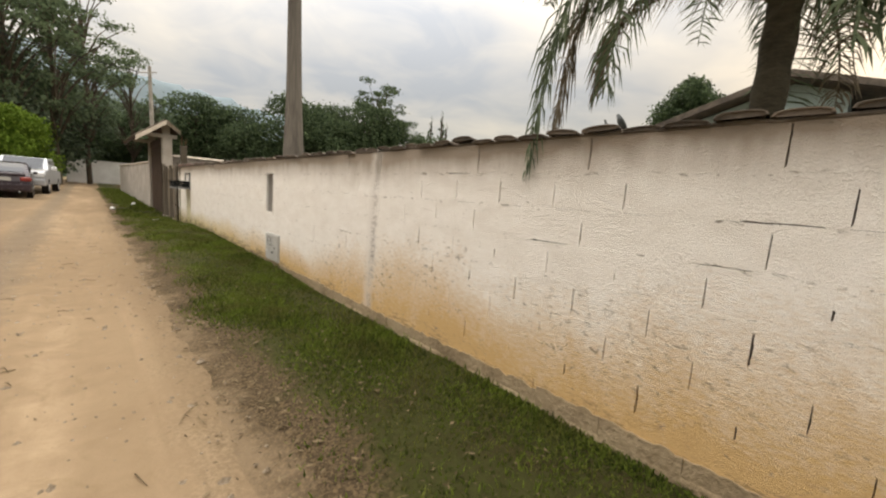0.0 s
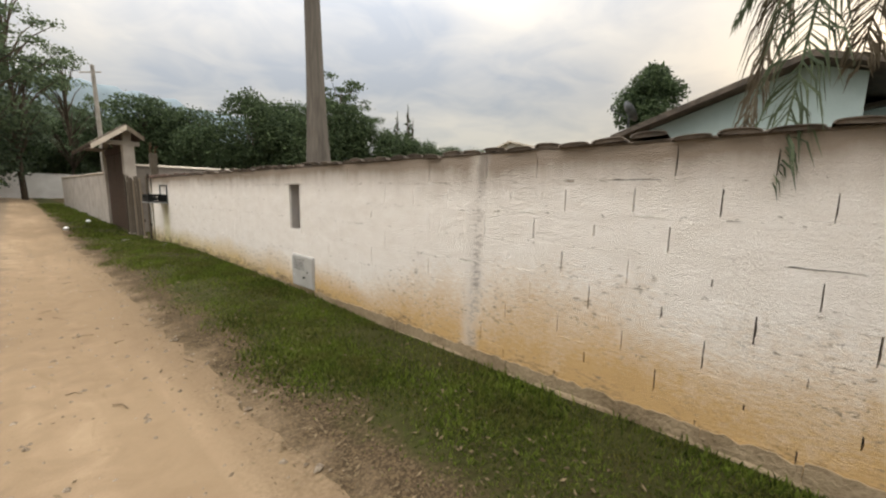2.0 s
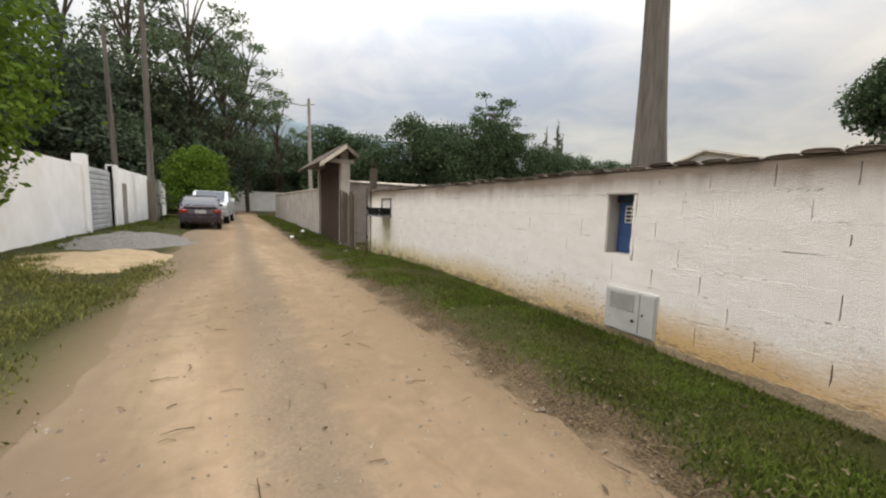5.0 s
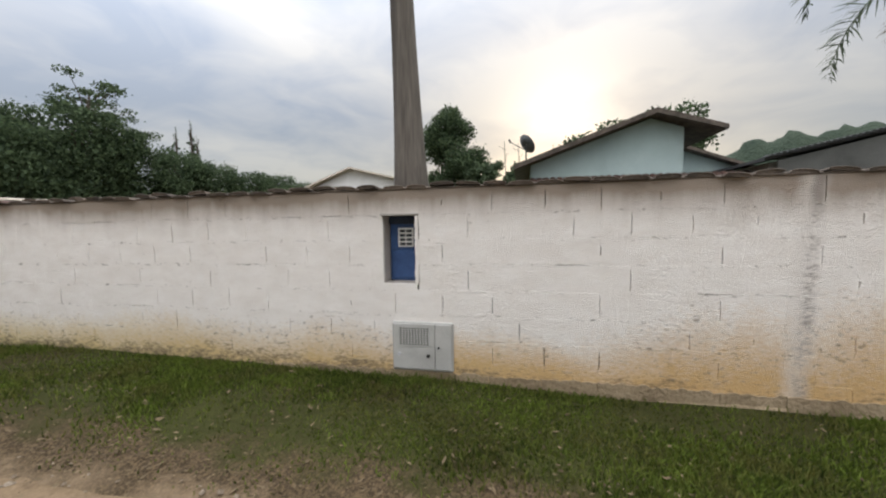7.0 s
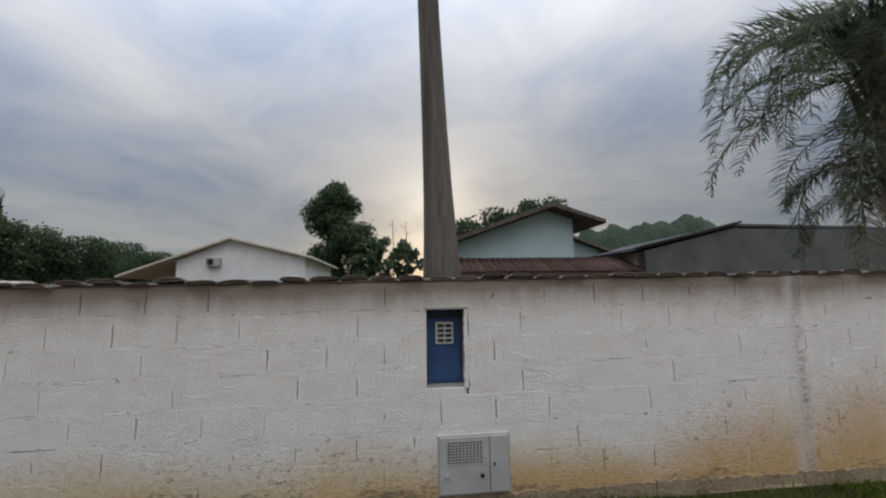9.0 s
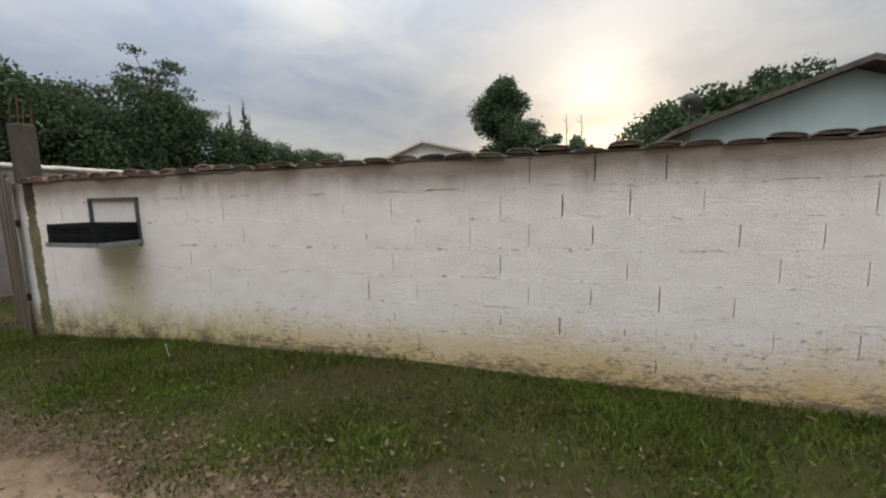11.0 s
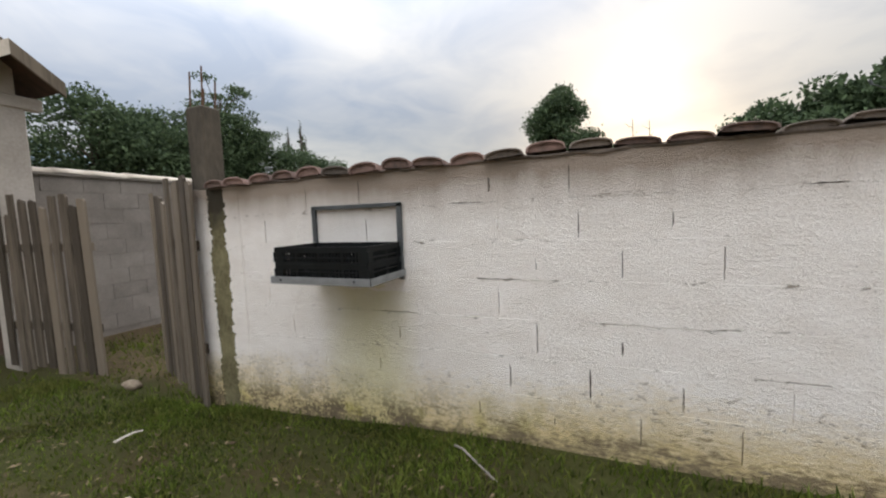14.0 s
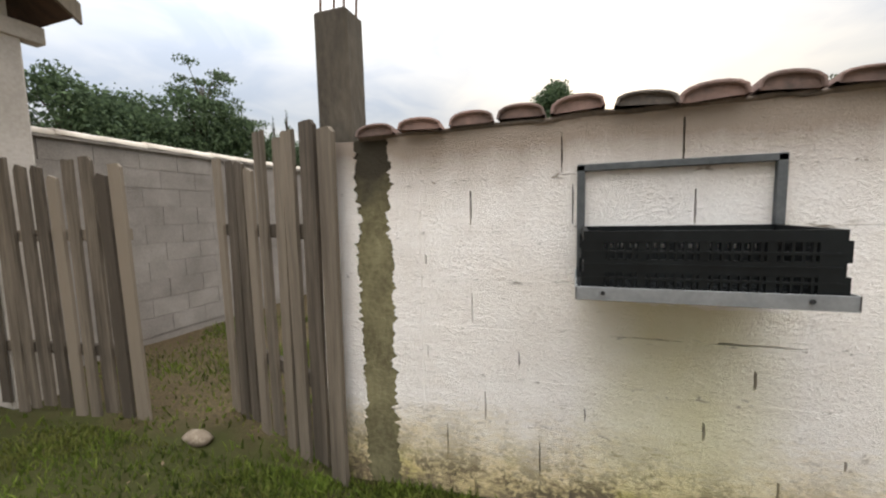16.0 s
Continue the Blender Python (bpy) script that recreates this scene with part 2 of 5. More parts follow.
    # flaked bits along the bed joints
    course = mathn(nt, "ADD", mathn(nt, "ADD", mathn(nt, "MULTIPLY", y, 0.03), mathn(nt, "MULTIPLY", z, 5.0)), 0.38)
    saw = mathn(nt, "ABSOLUTE", mathn(nt, "SUBTRACT", mathn(nt, "FRACT", course), 0.5))
    near = ramp(nt, saw, [(0.40, 0.0), (0.47, 1.0)])
    chip = ramp(nt, noise_tex(nt, p, 26.0, 4, 0.7, 0.6, (1, 0.5, 1.5)), [(0.59, 0.0), (0.65, 1.0)])
    col = mixc(nt, mathn(nt, "MULTIPLY", mathn(nt, "MULTIPLY", near, chip), 0.85), col, (0.22, 0.18, 0.135))
    nt.links.new(col, b.inputs["Base Color"])
    # trowelled ripples in places, lumps and sand grain
    ripple = noise_tex(nt, p, 20.0, 4, 0.65, 0.3, (1, 0.6, 1.7))
    rough_ = ramp(nt, noise_tex(nt, p, 1.3, 2, 0.5, 0.3), [(0.36, 0.15), (0.62, 1.0)])
    lump = noise_tex(nt, p, 70.0, 5, 0.75, 0.4, (1, 0.7, 1.4))
    crest = ramp(nt, ripple, [(0.40, 0.0), (0.60, 1.0)])
    hgt = mathn(nt, "ADD", mathn(nt, "ADD", mathn(nt, "MULTIPLY", mathn(nt, "MULTIPLY", crest, rough_), 0.14), mathn(nt, "MULTIPLY", lump, 0.6)), mathn(nt, "MULTIPLY", grain, 0.25))
    add_bump(nt, b, hgt, 0.85, 0.018)
    return m


def dirt_mat():
    """Packed sandy road: pale wheel tracks, darker damp patches, grit."""
    m, nt, b = base_mat("sandy_dirt", 0.95, 0, 0.1)
    p = position(nt)
    sep = nd(nt, "ShaderNodeSeparateXYZ")
    nt.links.new(p, sep.inputs[0])
    big = noise_tex(nt, p, 0.55, 4, 0.6, 0.4, (1.2, 0.45, 1))
    mid = noise_tex(nt, p, 4.0, 5, 0.65, 0.5)
    fine = noise_tex(nt, p, 45.0, 4, 0.7)
    f = mathn(nt, "ADD", mathn(nt, "MULTIPLY", big, 0.6), mathn(nt, "MULTIPLY", mid, 0.4))
    col = ramp(nt, f, [(0.30, (0.14, 0.095, 0.058)), (0.50, (0.255, 0.18, 0.112)), (0.68, (0.375, 0.275, 0.175))])
    col = mixc(nt, ramp(nt, fine, [(0.55, 0.0), (0.75, 0.5)]), col, (0.24, 0.16, 0.09))
    track = noise_tex(nt, p, 3.2, 3, 0.6, 0.3, (1.0, 0.07, 1))
    col = mixc(nt, ramp(nt, track, [(0.42, 0.0), (0.62, 0.6)]), col, (0.215, 0.15, 0.09))
    edge = ramp(nt, mathn(nt, "ADD", mathn(nt, "ADD", sep.outputs[0], 2.3), mathn(nt, "MULTIPLY", mathn(nt, "SUBTRACT", mid, 0.5), 0.9)), [(0.45, 0.0), (0.95, 0.8)])
    col = mixc(nt, mathn(nt, "MULTIPLY", edge, ramp(nt, fine, [(0.38, 0.25), (0.58, 1.0)])), col, (0.125, 0.088, 0.052))
    off = mathn(nt, "DIVIDE", mathn(nt, "ADD", mathn(nt, "ADD", sep.outputs[0], 2.8), mathn(nt, "MULTIPLY", mathn(nt, "SUBTRACT", mid, 0.5), 0.5)), 0.34)
    crown = mathn(nt, "SUBTRACT", 1.0, mathn(nt, "MULTIPLY", off, off), True)
    col = mixc(nt, mathn(nt, "MULTIPLY", crown, ramp(nt, fine, [(0.35, 0.25), (0.6, 0.85)])), col, (0.15, 0.118, 0.085))
    # greyer dirt towards the west, with the shade there put into its colour
    west = ramp(nt, mathn(nt, "MULTIPLY", mathn(nt, "ADD", mathn(nt, "ADD", sep.outputs[0], 4.3), mathn(nt, "MULTIPLY", big, 0.9)), 0.6), [(0.3, 0.85), (1.0, 0.0)])
    col = mixc(nt, west, col, (0.15, 0.112, 0.075))
    patch = ramp(nt, noise_tex(nt, p, 2.3, 4, 0.7, 1.0, (1.3, 0.7, 1)), [(0.60, 0.0), (0.70, 0.6)])
    col = mixc(nt, patch, col, (0.20, 0.14, 0.08))
    nt.links.new(col, b.inputs["Base Color"])
    add_bump(nt, b, mathn(nt, "ADD", mathn(nt, "MULTIPLY", mid, 0.7), mathn(nt, "MULTIPLY", fine, 0.3)), 0.6, 0.03)
    return m


def soil_mat():
    """Verge and fields: dark earth with thatch, moss and grass colour."""
    m, nt, b = base_mat("verge_soil", 0.95, 0, 0.1)
    p = position(nt)
    big = noise_tex(nt, p, 0.9, 4, 0.6, 0.4)
    fine = noise_tex(nt, p, 26.0, 5, 0.7)
    col = ramp(nt, mathn(nt, "ADD", mathn(nt, "MULTIPLY", big, 0.6), mathn(nt, "MULTIPLY", fine, 0.4)),
               [(0.35, (0.046, 0.034, 0.016)), (0.5, (0.038, 0.040, 0.012)), (0.66, (0.062, 0.063, 0.019))])
    sep = nd(nt, "ShaderNodeSeparateXYZ")
    nt.links.new(p, sep.inputs[0])
    wob = mathn(nt, "MULTIPLY", mathn(nt, "SUBTRACT", noise_tex(nt, p, 2.6, 4, 0.65), 0.5), 0.9)
    side = mathn(nt, "ABSOLUTE", mathn(nt, "ADD", mathn(nt, "ADD", sep.outputs[0], 1.42), wob))
    bare = ramp(nt, side, [(0.22, 1.0), (0.46, 0.0)])
    yard = ramp(nt, mathn(nt, "ADD", sep.outputs[0], wob), [(0.0, 0.0), (0.3, 1.0)])
    yard = mathn(nt, "MULTIPLY", mathn(nt, "MULTIPLY", yard, 0.75), ramp(nt, mathn(nt, "DIVIDE", sep.outputs[1], 20.0), [(0.62, 0.0), (0.66, 1.0)]))
    straw = ramp(nt, noise_tex(nt, p, 60.0, 3, 0.7, 0.5), [(0.42, (0.048, 0.034, 0.020)), (0.66, (0.15, 0.105, 0.058))])
    col = mixc(nt, mathn(nt, "MAXIMUM", bare, yard), col, straw)
    sandy = ramp(nt, mathn(nt, "ADD", mathn(nt, "ADD", sep.outputs[0], 2.3), wob), [(0.75, 0.75), (1.02, 0.0)])
    band = ramp(nt, mathn(nt, "ADD", sep.outputs[0], 4.9), [(0.3, 0.0), (0.9, 1.0)])
    col = mixc(nt, mathn(nt, "MULTIPLY", sandy, band), col, (0.235, 0.168, 0.105))
    nt.links.new(col, b.inputs["Base Color"])
    add_bump(nt, b, fine, 0.7, 0.03)
    return m


PAINT = wall_paint()
DIRT = dirt_mat()
SOIL = soil_mat()
CONCRETE = plain("grey_concrete", (0.20, 0.18, 0.15), (0.40, 0.37, 0.33), 2.5, 60, 0.9, bump=0.5, dist=0.01)
FOOTING = plain("muddy_concrete", (0.17, 0.12, 0.07), (0.40, 0.31, 0.20), 3.0, 40, 0.95, bump=0.8, dist=0.02)
BLOCK = plain("bare_block", (0.17, 0.148, 0.128), (0.31, 0.275, 0.245), 2.0, 70, 0.95, bump=0.6, dist=0.01, vary=0.07)
DARKCORE = plain("wall_core", (0.10, 0.085, 0.07), (0.18, 0.15, 0.12), 3, 50, 0.95)
TILE = plain("mossy_clay_tile", (0.072, 0.060, 0.050), (0.20, 0.158, 0.125), 5.0, 60, 0.92, bump=0.5, dist=0.008, vary=0.2)
TILE_RED = plain("clay_tile", (0.085, 0.062, 0.052), (0.23, 0.145, 0.118), 6.0, 40, 0.92, bump=0.5, dist=0.008, vary=0.35)
TILE_MAROON = plain("old_dark_red_tile", (0.040, 0.024, 0.019), (0.10, 0.055, 0.042), 5, 50, 0.92, vary=0.25)
CAP = plain("pale_cap_tile", (0.50, 0.43, 0.35), (0.72, 0.64, 0.54), 4.0, 50, 0.85, vary=0.2)
WOOD_GREY = plain("weathered_board", (0.055, 0.043, 0.031), (0.185, 0.150, 0.112), 3.0, 24, 0.9, bump=0.6, dist=0.006, stretch=(3, 3, 0.22), vary=0.45)
WOOD_POLE = plain("weathered_pole", (0.055, 0.046, 0.038), (0.20, 0.175, 0.148), 2.2, 20, 0.9, bump=0.7, dist=0.012, stretch=(3, 3, 0.15))
WOOD_DARK = plain("dark_stained_wood", (0.030, 0.018, 0.012), (0.085, 0.050, 0.035), 3.0, 24, 0.7, stretch=(3, 3, 0.3))
PLASTER = plain("grey_plaster", (0.30, 0.265, 0.225), (0.50, 0.45, 0.40), 1.6, 40, 0.92, bump=0.4, dist=0.01)
WHITE = plain("whitewash", (0.70, 0.68, 0.65), (0.87, 0.86, 0.84), 1.2, 30, 0.9, bump=0.3, dist=0.008)
AQUA = plain("pale_aqua_paint", (0.44, 0.55, 0.53), (0.55, 0.66, 0.64), 1.5, 30, 0.85)
FIBRE = plain("fibre_cement_roof", (0.06, 0.06, 0.06), (0.12, 0.12, 0.118), 1.5, 25, 0.95)
GREYDARK = plain("dark_grey_render", (0.085, 0.085, 0.078), (0.15, 0.148, 0.138), 1.4, 30, 0.95, bump=0.4, dist=0.01)
BLUE = plain("blue_paint", (0.030, 0.065, 0.165), (0.055, 0.115, 0.27), 5, 60, 0.5, bump=0.15)
# NAVY: cabinet blue with the niche's shade put into the colour
NAVY = plain("recess_shade", (0.02, 0.028, 0.045), (0.045, 0.06, 0.09), 5, 60, 0.7)
METER = plain("pale_grey_plastic", (0.36, 0.35, 0.325), (0.47, 0.46, 0.43), 4, 70, 0.55, bump=0.1)
BLACKPL = plain("black_plastic", (0.003, 0.0035, 0.0035), (0.008, 0.010, 0.010), 10, 80, 0.6, bump=0.1, spec=0.18)
STEEL_PALE = plain("worn_grey_steel", (0.14, 0.145, 0.145), (0.24, 0.245, 0.24), 8, 80, 0.6, metal=0.1, bump=0.15)
STEEL = plain("grey_painted_steel", (0.050, 0.054, 0.055), (0.115, 0.12, 0.12), 8, 80, 0.55, metal=0.2, bump=0.15)
RUST = plain("rusty_rebar", (0.06, 0.035, 0.022), (0.16, 0.085, 0.05), 20, 90, 0.9)
GALV = plain("galvanised_sheet", (0.40, 0.41, 0.42), (0.62, 0.63, 0.64), 2, 40, 0.5, metal=0.5, bump=0.1)
BARK = plain("bark", (0.040, 0.030, 0.021), (0.12, 0.095, 0.068), 3, 25, 0.95, bump=0.9, dist=0.03, stretch=(1, 1, 0.35))
PALMBARK = plain("palm_trunk_bark", (0.055, 0.046, 0.032), (0.16, 0.135, 0.095), 4, 30, 0.95, bump=0.9, dist=0.02, stretch=(1, 1, 2.5))
# dark and forest leaf colours are raised to stand in for distance haze
LEAF_DARK = leaf_mat("dark_foliage", (0.040, 0.060, 0.034), (0.11, 0.155, 0.075))
LEAF_MID = leaf_mat("mid_foliage", (0.060, 0.085, 0.050), (0.16, 0.21, 0.115), 0.4)
LEAF_FOREST = leaf_mat("forest_foliage", (0.045, 0.062, 0.042), (0.11, 0.145, 0.088))
LAWN = leaf_mat("dry_lawn", (0.075, 0.078, 0.020), (0.22, 0.215, 0.065))
LEAF_LIME = leaf_mat("bright_foliage", (0.055, 0.10, 0.010), (0.15, 0.225, 0.034))
LEAF_HAZE = leaf_mat("distant_foliage", (0.05, 0.08, 0.06), (0.10, 0.145, 0.10))
PALM = leaf_mat("palm_leaflets", (0.060, 0.080, 0.050), (0.17, 0.21, 0.13), 0.4)
PALMDRY = leaf_mat("dry_palm_leaflets", (0.10, 0.080, 0.055), (0.24, 0.195, 0.14), 0.3)
GRASS = leaf_mat("verge_grass", (0.032, 0.046, 0.010), (0.165, 0.225, 0.034), 0.32, (0.115, 0.100, 0.034))
LITTER = leaf_mat("dead_leaves", (0.06, 0.042, 0.024), (0.20, 0.150, 0.090), 0.1)
STONE = plain("road_stone", (0.17, 0.13, 0.09), (0.46, 0.39, 0.30), 20, 90, 0.9, vary=0.5)
# MOUNTAIN: distance haze is mixed into the base colour
MOUNTAIN = plain("mountain_haze_tint", (0.20, 0.26, 0.29), (0.27, 0.33, 0.36), 0.02, 0.1, 1.0, bump=0.0, spec=0.0)
HILL = plain("wooded_hill", (0.035, 0.050, 0.036), (0.078, 0.098, 0.070), 0.15, 1.2, 1.0, bump=1.0, dist=0.6, spec=0.05)
GLASS = plain("dark_car_glass", (0.012, 0.015, 0.018), (0.02, 0.024, 0.028), 2, 10, 0.12, bump=0.0, spec=0.6)
TYRE = plain("tyre_rubber", (0.012, 0.012, 0.012), (0.03, 0.028, 0.026), 10, 80, 0.9)
CARDARK = plain("dark_plum_paint", (0.022, 0.014, 0.020), (0.034, 0.022, 0.030), 1, 8, 0.25, bump=0.0, spec=0.6)
CARSILVER = plain("silver_paint", (0.42, 0.43, 0.44), (0.50, 0.51, 0.52), 1, 8, 0.32, metal=0.4, bump=0.0, spec=0.6)
REDLENS = plain("red_lens", (0.18, 0.012, 0.012), (0.28, 0.03, 0.02), 10, 40, 0.2, bump=0.0, spec=0.6)
LENS = plain("clear_lens", (0.5, 0.5, 0.5), (0.68, 0.68, 0.68), 10, 40, 0.15, bump=0.0, spec=0.7)
WIRE = plain("black_cable", (0.012, 0.012, 0.012), (0.03, 0.03, 0.03), 5, 30, 0.7)
GRAVEL = plain("grey_gravel", (0.10, 0.09, 0.08), (0.30, 0.275, 0.245), 14, 60, 0.95, bump=1.0, dist=0.04)
SAND = plain("builders_sand", (0.26, 0.19, 0.105), (0.42, 0.31, 0.19), 6, 50, 0.95, bump=0.6, dist=0.02)


# ---- mesh helpers
def thing(name, label, category="", at=(0, 0, 0), group="", kind=""):
    ob = new(name)
    ob.location = at
    ob.empty_display_size = 0.1
    return tagged(ob, label, category, group, kind)


def part(name, bm, material, parent=None, label="", smooth=False):
    me = bpy.data.meshes.new(name)
    bm.to_mesh(me)
    bm.free()
    me.materials.append(material)
    if smooth:
        for f in me.polygons:
            f.use_smooth = True
    ob = new(name, me)
    if parent:
        ob.parent = parent
    if label:
        ob["label"] = label
    return ob


def share(name, me, parent, loc=(0, 0, 0), rot=(0, 0, 0), scale=(1, 1, 1)):
    ob = new(name, me)
    ob.parent, ob.location, ob.rotation_euler, ob.scale = parent, loc, rot, scale
    return ob


def mesh_of(name, bm, material):
    me = bpy.data.meshes.new(name)
    bm.to_mesh(me)
    bm.free()
    me.materials.append(material)
    return me


def raw(name, verts, faces, material, parent=None, label="", smooth=False):
    me = bpy.data.meshes.new(name)
    me.from_pydata(verts, [], faces)
    me.materials.append(material)
    if smooth:
        me.polygons.foreach_set("use_smooth", [True] * len(me.polygons))
    ob = new(name, me)
    if parent:
        ob.parent = parent
    if label:
        ob["label"] = label
    return ob


def box(x0, y0, z0, x1, y1, z1, bevel=0.0, bm=None, segs=1):
    bm = bm or bmesh.new()
    vs = bmesh.ops.create_cube(bm, size=1)["verts"]
    for v in vs:
        v.co = Vector(((x0 + x1) / 2 + v.co.x * (x1 - x0), (y0 + y1) / 2 + v.co.y * (y1 - y0), (z0 + z1) / 2 + v.co.z * (z1 - z0)))
    if bevel:
        es = {e for v in vs for e in v.link_edges}
        bmesh.ops.bevel(bm, geom=list(es), offset=bevel, segments=segs, affect="EDGES", profile=0.7)
    return bm


def tube(a, b, r0, r1=None, n=8, bm=None):
    bm = bm or bmesh.new()
    a, b = Vector(a), Vector(b)
    d = b - a
    m = Matrix.Translation((a + b) / 2) @ d.to_track_quat("Z", "Y").to_matrix().to_4x4()
    bmesh.ops.create_cone(bm, cap_ends=True, segments=n, radius1=r0, radius2=r0 if r1 is None else r1, depth=d.length, matrix=m)
    return bm


def extrude_poly(pts, depth, axis="y", at=0.0, bm=None):
    """A prism: pts are the outline in the two other axes."""
    bm = bm or bmesh.new()

    def put(u, v, w):
        return {"y": (u, w, v), "x": (w, u, v), "z": (u, v, w)}[axis]
    lo = [bm.verts.new(put(u, v, at)) for u, v in pts]
    hi = [bm.verts.new(put(u, v, at + depth)) for u, v in pts]
    n = len(pts)
    bm.faces.new(lo)
    bm.faces.new(hi)
    for i in range(n):
        bm.faces.new((lo[i], lo[(i + 1) % n], hi[(i + 1) % n], hi[i]))
    bmesh.ops.recalc_face_normals(bm, faces=bm.faces[:])
    return bm


def smoothstep(a, b, v):
    t = np.clip((v - a) / (b - a), 0, 1)
    return t * t * (3 - 2 * t)


FOOT_Y = (-6, 0, 1.5, 4.5, 6, 8, 10, 11.5, 13, 16, 20, 30)
FOOT_Z = (-0.13, -0.11, -0.10, -0.06, -0.015, 0.025, 0.02, -0.02, -0.14, -0.2, -0.12, -0.1)


def ground_z(x, y):
    """Height of the ground: the verge banks up a little to the wall, the road lies in two shallow ruts."""
    x, y = np.asarray(x, float), np.asarray(y, float)
    foot = np.interp(y, FOOT_Y, FOOT_Z)
    road = -0.13 - 0.02 * np.exp(-((x + 2.05) / 0.28) ** 2) - 0.02 * np.exp(-((x + 3.6) / 0.3) ** 2)
    w = smoothstep(-1.7, -0.6, x)
    z = road * (1 - w) + foot * w
    bank = smoothstep(-4.3, -6.5, x) * 0.07
    z = z + bank + 0.012 * np.sin(x * 2.3 + y * 0.7) * np.sin(y * 1.1) + 0.008 * np.sin(x * 5.1 - y * 3.3)
    far = np.hypot(x, y - 6)
    return np.where(far > 60, -0.12 + 0 * z, z)


def sheet(name, xs, ys, zf, material):
    X, Y = np.meshgrid(xs, ys)
    V = np.stack([X, Y, zf(X, Y)], -1).reshape(-1, 3)
    nx, ny = len(xs), len(ys)
    i = np.arange(nx * ny).reshape(ny, nx)
    F = np.stack([i[:-1, :-1], i[:-1, 1:], i[1:, 1:], i[1:, :-1]], -1).reshape(-1, 4)
    return raw(name, V.tolist(), F.tolist(), material, smooth=True)


# ---- ground and road
xs = np.unique(np.concatenate([np.linspace(-1500, -60, 9), np.linspace(-60, -8, 14), np.arange(-8, 1.5, 0.13), np.linspace(1.6, 60, 20), np.linspace(60, 1500, 9)]))
ys = np.unique(np.concatenate([np.linspace(-1500, -60, 9), np.linspace(-60, -3, 14), np.arange(-3, 20, 0.16), np.linspace(20, 80, 50), np.linspace(80, 1500, 9)]))
tagged(sheet("ground", xs, ys, ground_z, SOIL), "dark earth ground with moss and thatch", "ground", kind="structure")


def build_road():
    ys = np.concatenate([np.arange(-8, 24, 0.14), np.linspace(24, 62, 70)])
    n = 26
    V, F = [], []
    for j, y in enumerate(ys):
        wr = 0.10 * noise.noise((y * 0.9, 1.3, 0)) + 0.07 * noise.noise((y * 3.7, 5.1, 0))
        wl = 0.35 * noise.noise((y * 0.35, 9.3, 0)) + 0.08 * noise.noise((y * 2.7, 2.1, 0))
        xr = -1.42 + wr + 0.012 * max(0, y - 14)
        xl = -4.15 + wl - 0.5 * smoothstep(10, 18, y)
        for i in range(n):
            f = i / (n - 1)
            x = xl + (xr - xl) * f
            edge = min(1.0, min(f, 1 - f) / 0.06)
            V.append((x, y, float(ground_z(x, y)) - 0.006 + 0.022 * edge))
    for j in range(len(ys) - 1):
        for i in range(n - 1):
            a = j * n + i
            F.append((a, a + 1, a + n + 1, a + n))
    tagged(raw("road", V, F, DIRT, smooth=True), "unpaved sandy dirt road with wheel ruts", "road", kind="structure")


build_road()

# ---- the long white wall
WALL_END = 13.27
FIRST = -0.94
wall = thing("wall_white", "long painted block wall with mud-stained foot", "wall", kind="structure")
part("core", box(0.03, -14, -0.4, 0.16, 5.59, 1.475), DARKCORE, wall)
part("core", box(0.03, 5.93, -0.4, 0.16, 12.82, 1.435), DARKCORE, wall)
part("core", box(0.03, 5.59, -0.4, 0.16, 5.93, 0.71), DARKCORE, wall)
part("core", box(0.03, 5.59, 1.315, 0.16, 5.93, 1.475), DARKCORE, wall)
part("plain_length", box(0.0, -14, -0.4, 0.03, FIRST, 1.52), PAINT, wall)


def build_footing():
    bm = bmesh.new()
    ring = []
    for y in np.arange(-3, 8.4, 0.12):
        h = 0.055 * noise.noise((y * 1.7, 0, 3)) + 0.03 * noise.noise((y * 7, 2, 3))
        top = (-0.065 + 0.06 * float(smoothstep(4, 8, y)) + h * 0.4)
        out = 0.016 + 0.010 * noise.noise((y * 2.6, 8, 1))
        ring.append([bm.verts.new(c) for c in ((-out - 0.01, y, -0.4), (-out, y, top - 0.03), (-out * 0.6, y, top), (0.02, y, top + 0.006))])
    for a, b in zip(ring, ring[1:]):
        for i in range(3):
            bm.faces.new((a[i], a[i + 1], b[i + 1], b[i]))
    bmesh.ops.recalc_face_normals(bm, faces=bm.faces[:])
    part("footing", bm, FOOTING, wall, "rough muddy concrete footing", smooth=True)


build_footing()

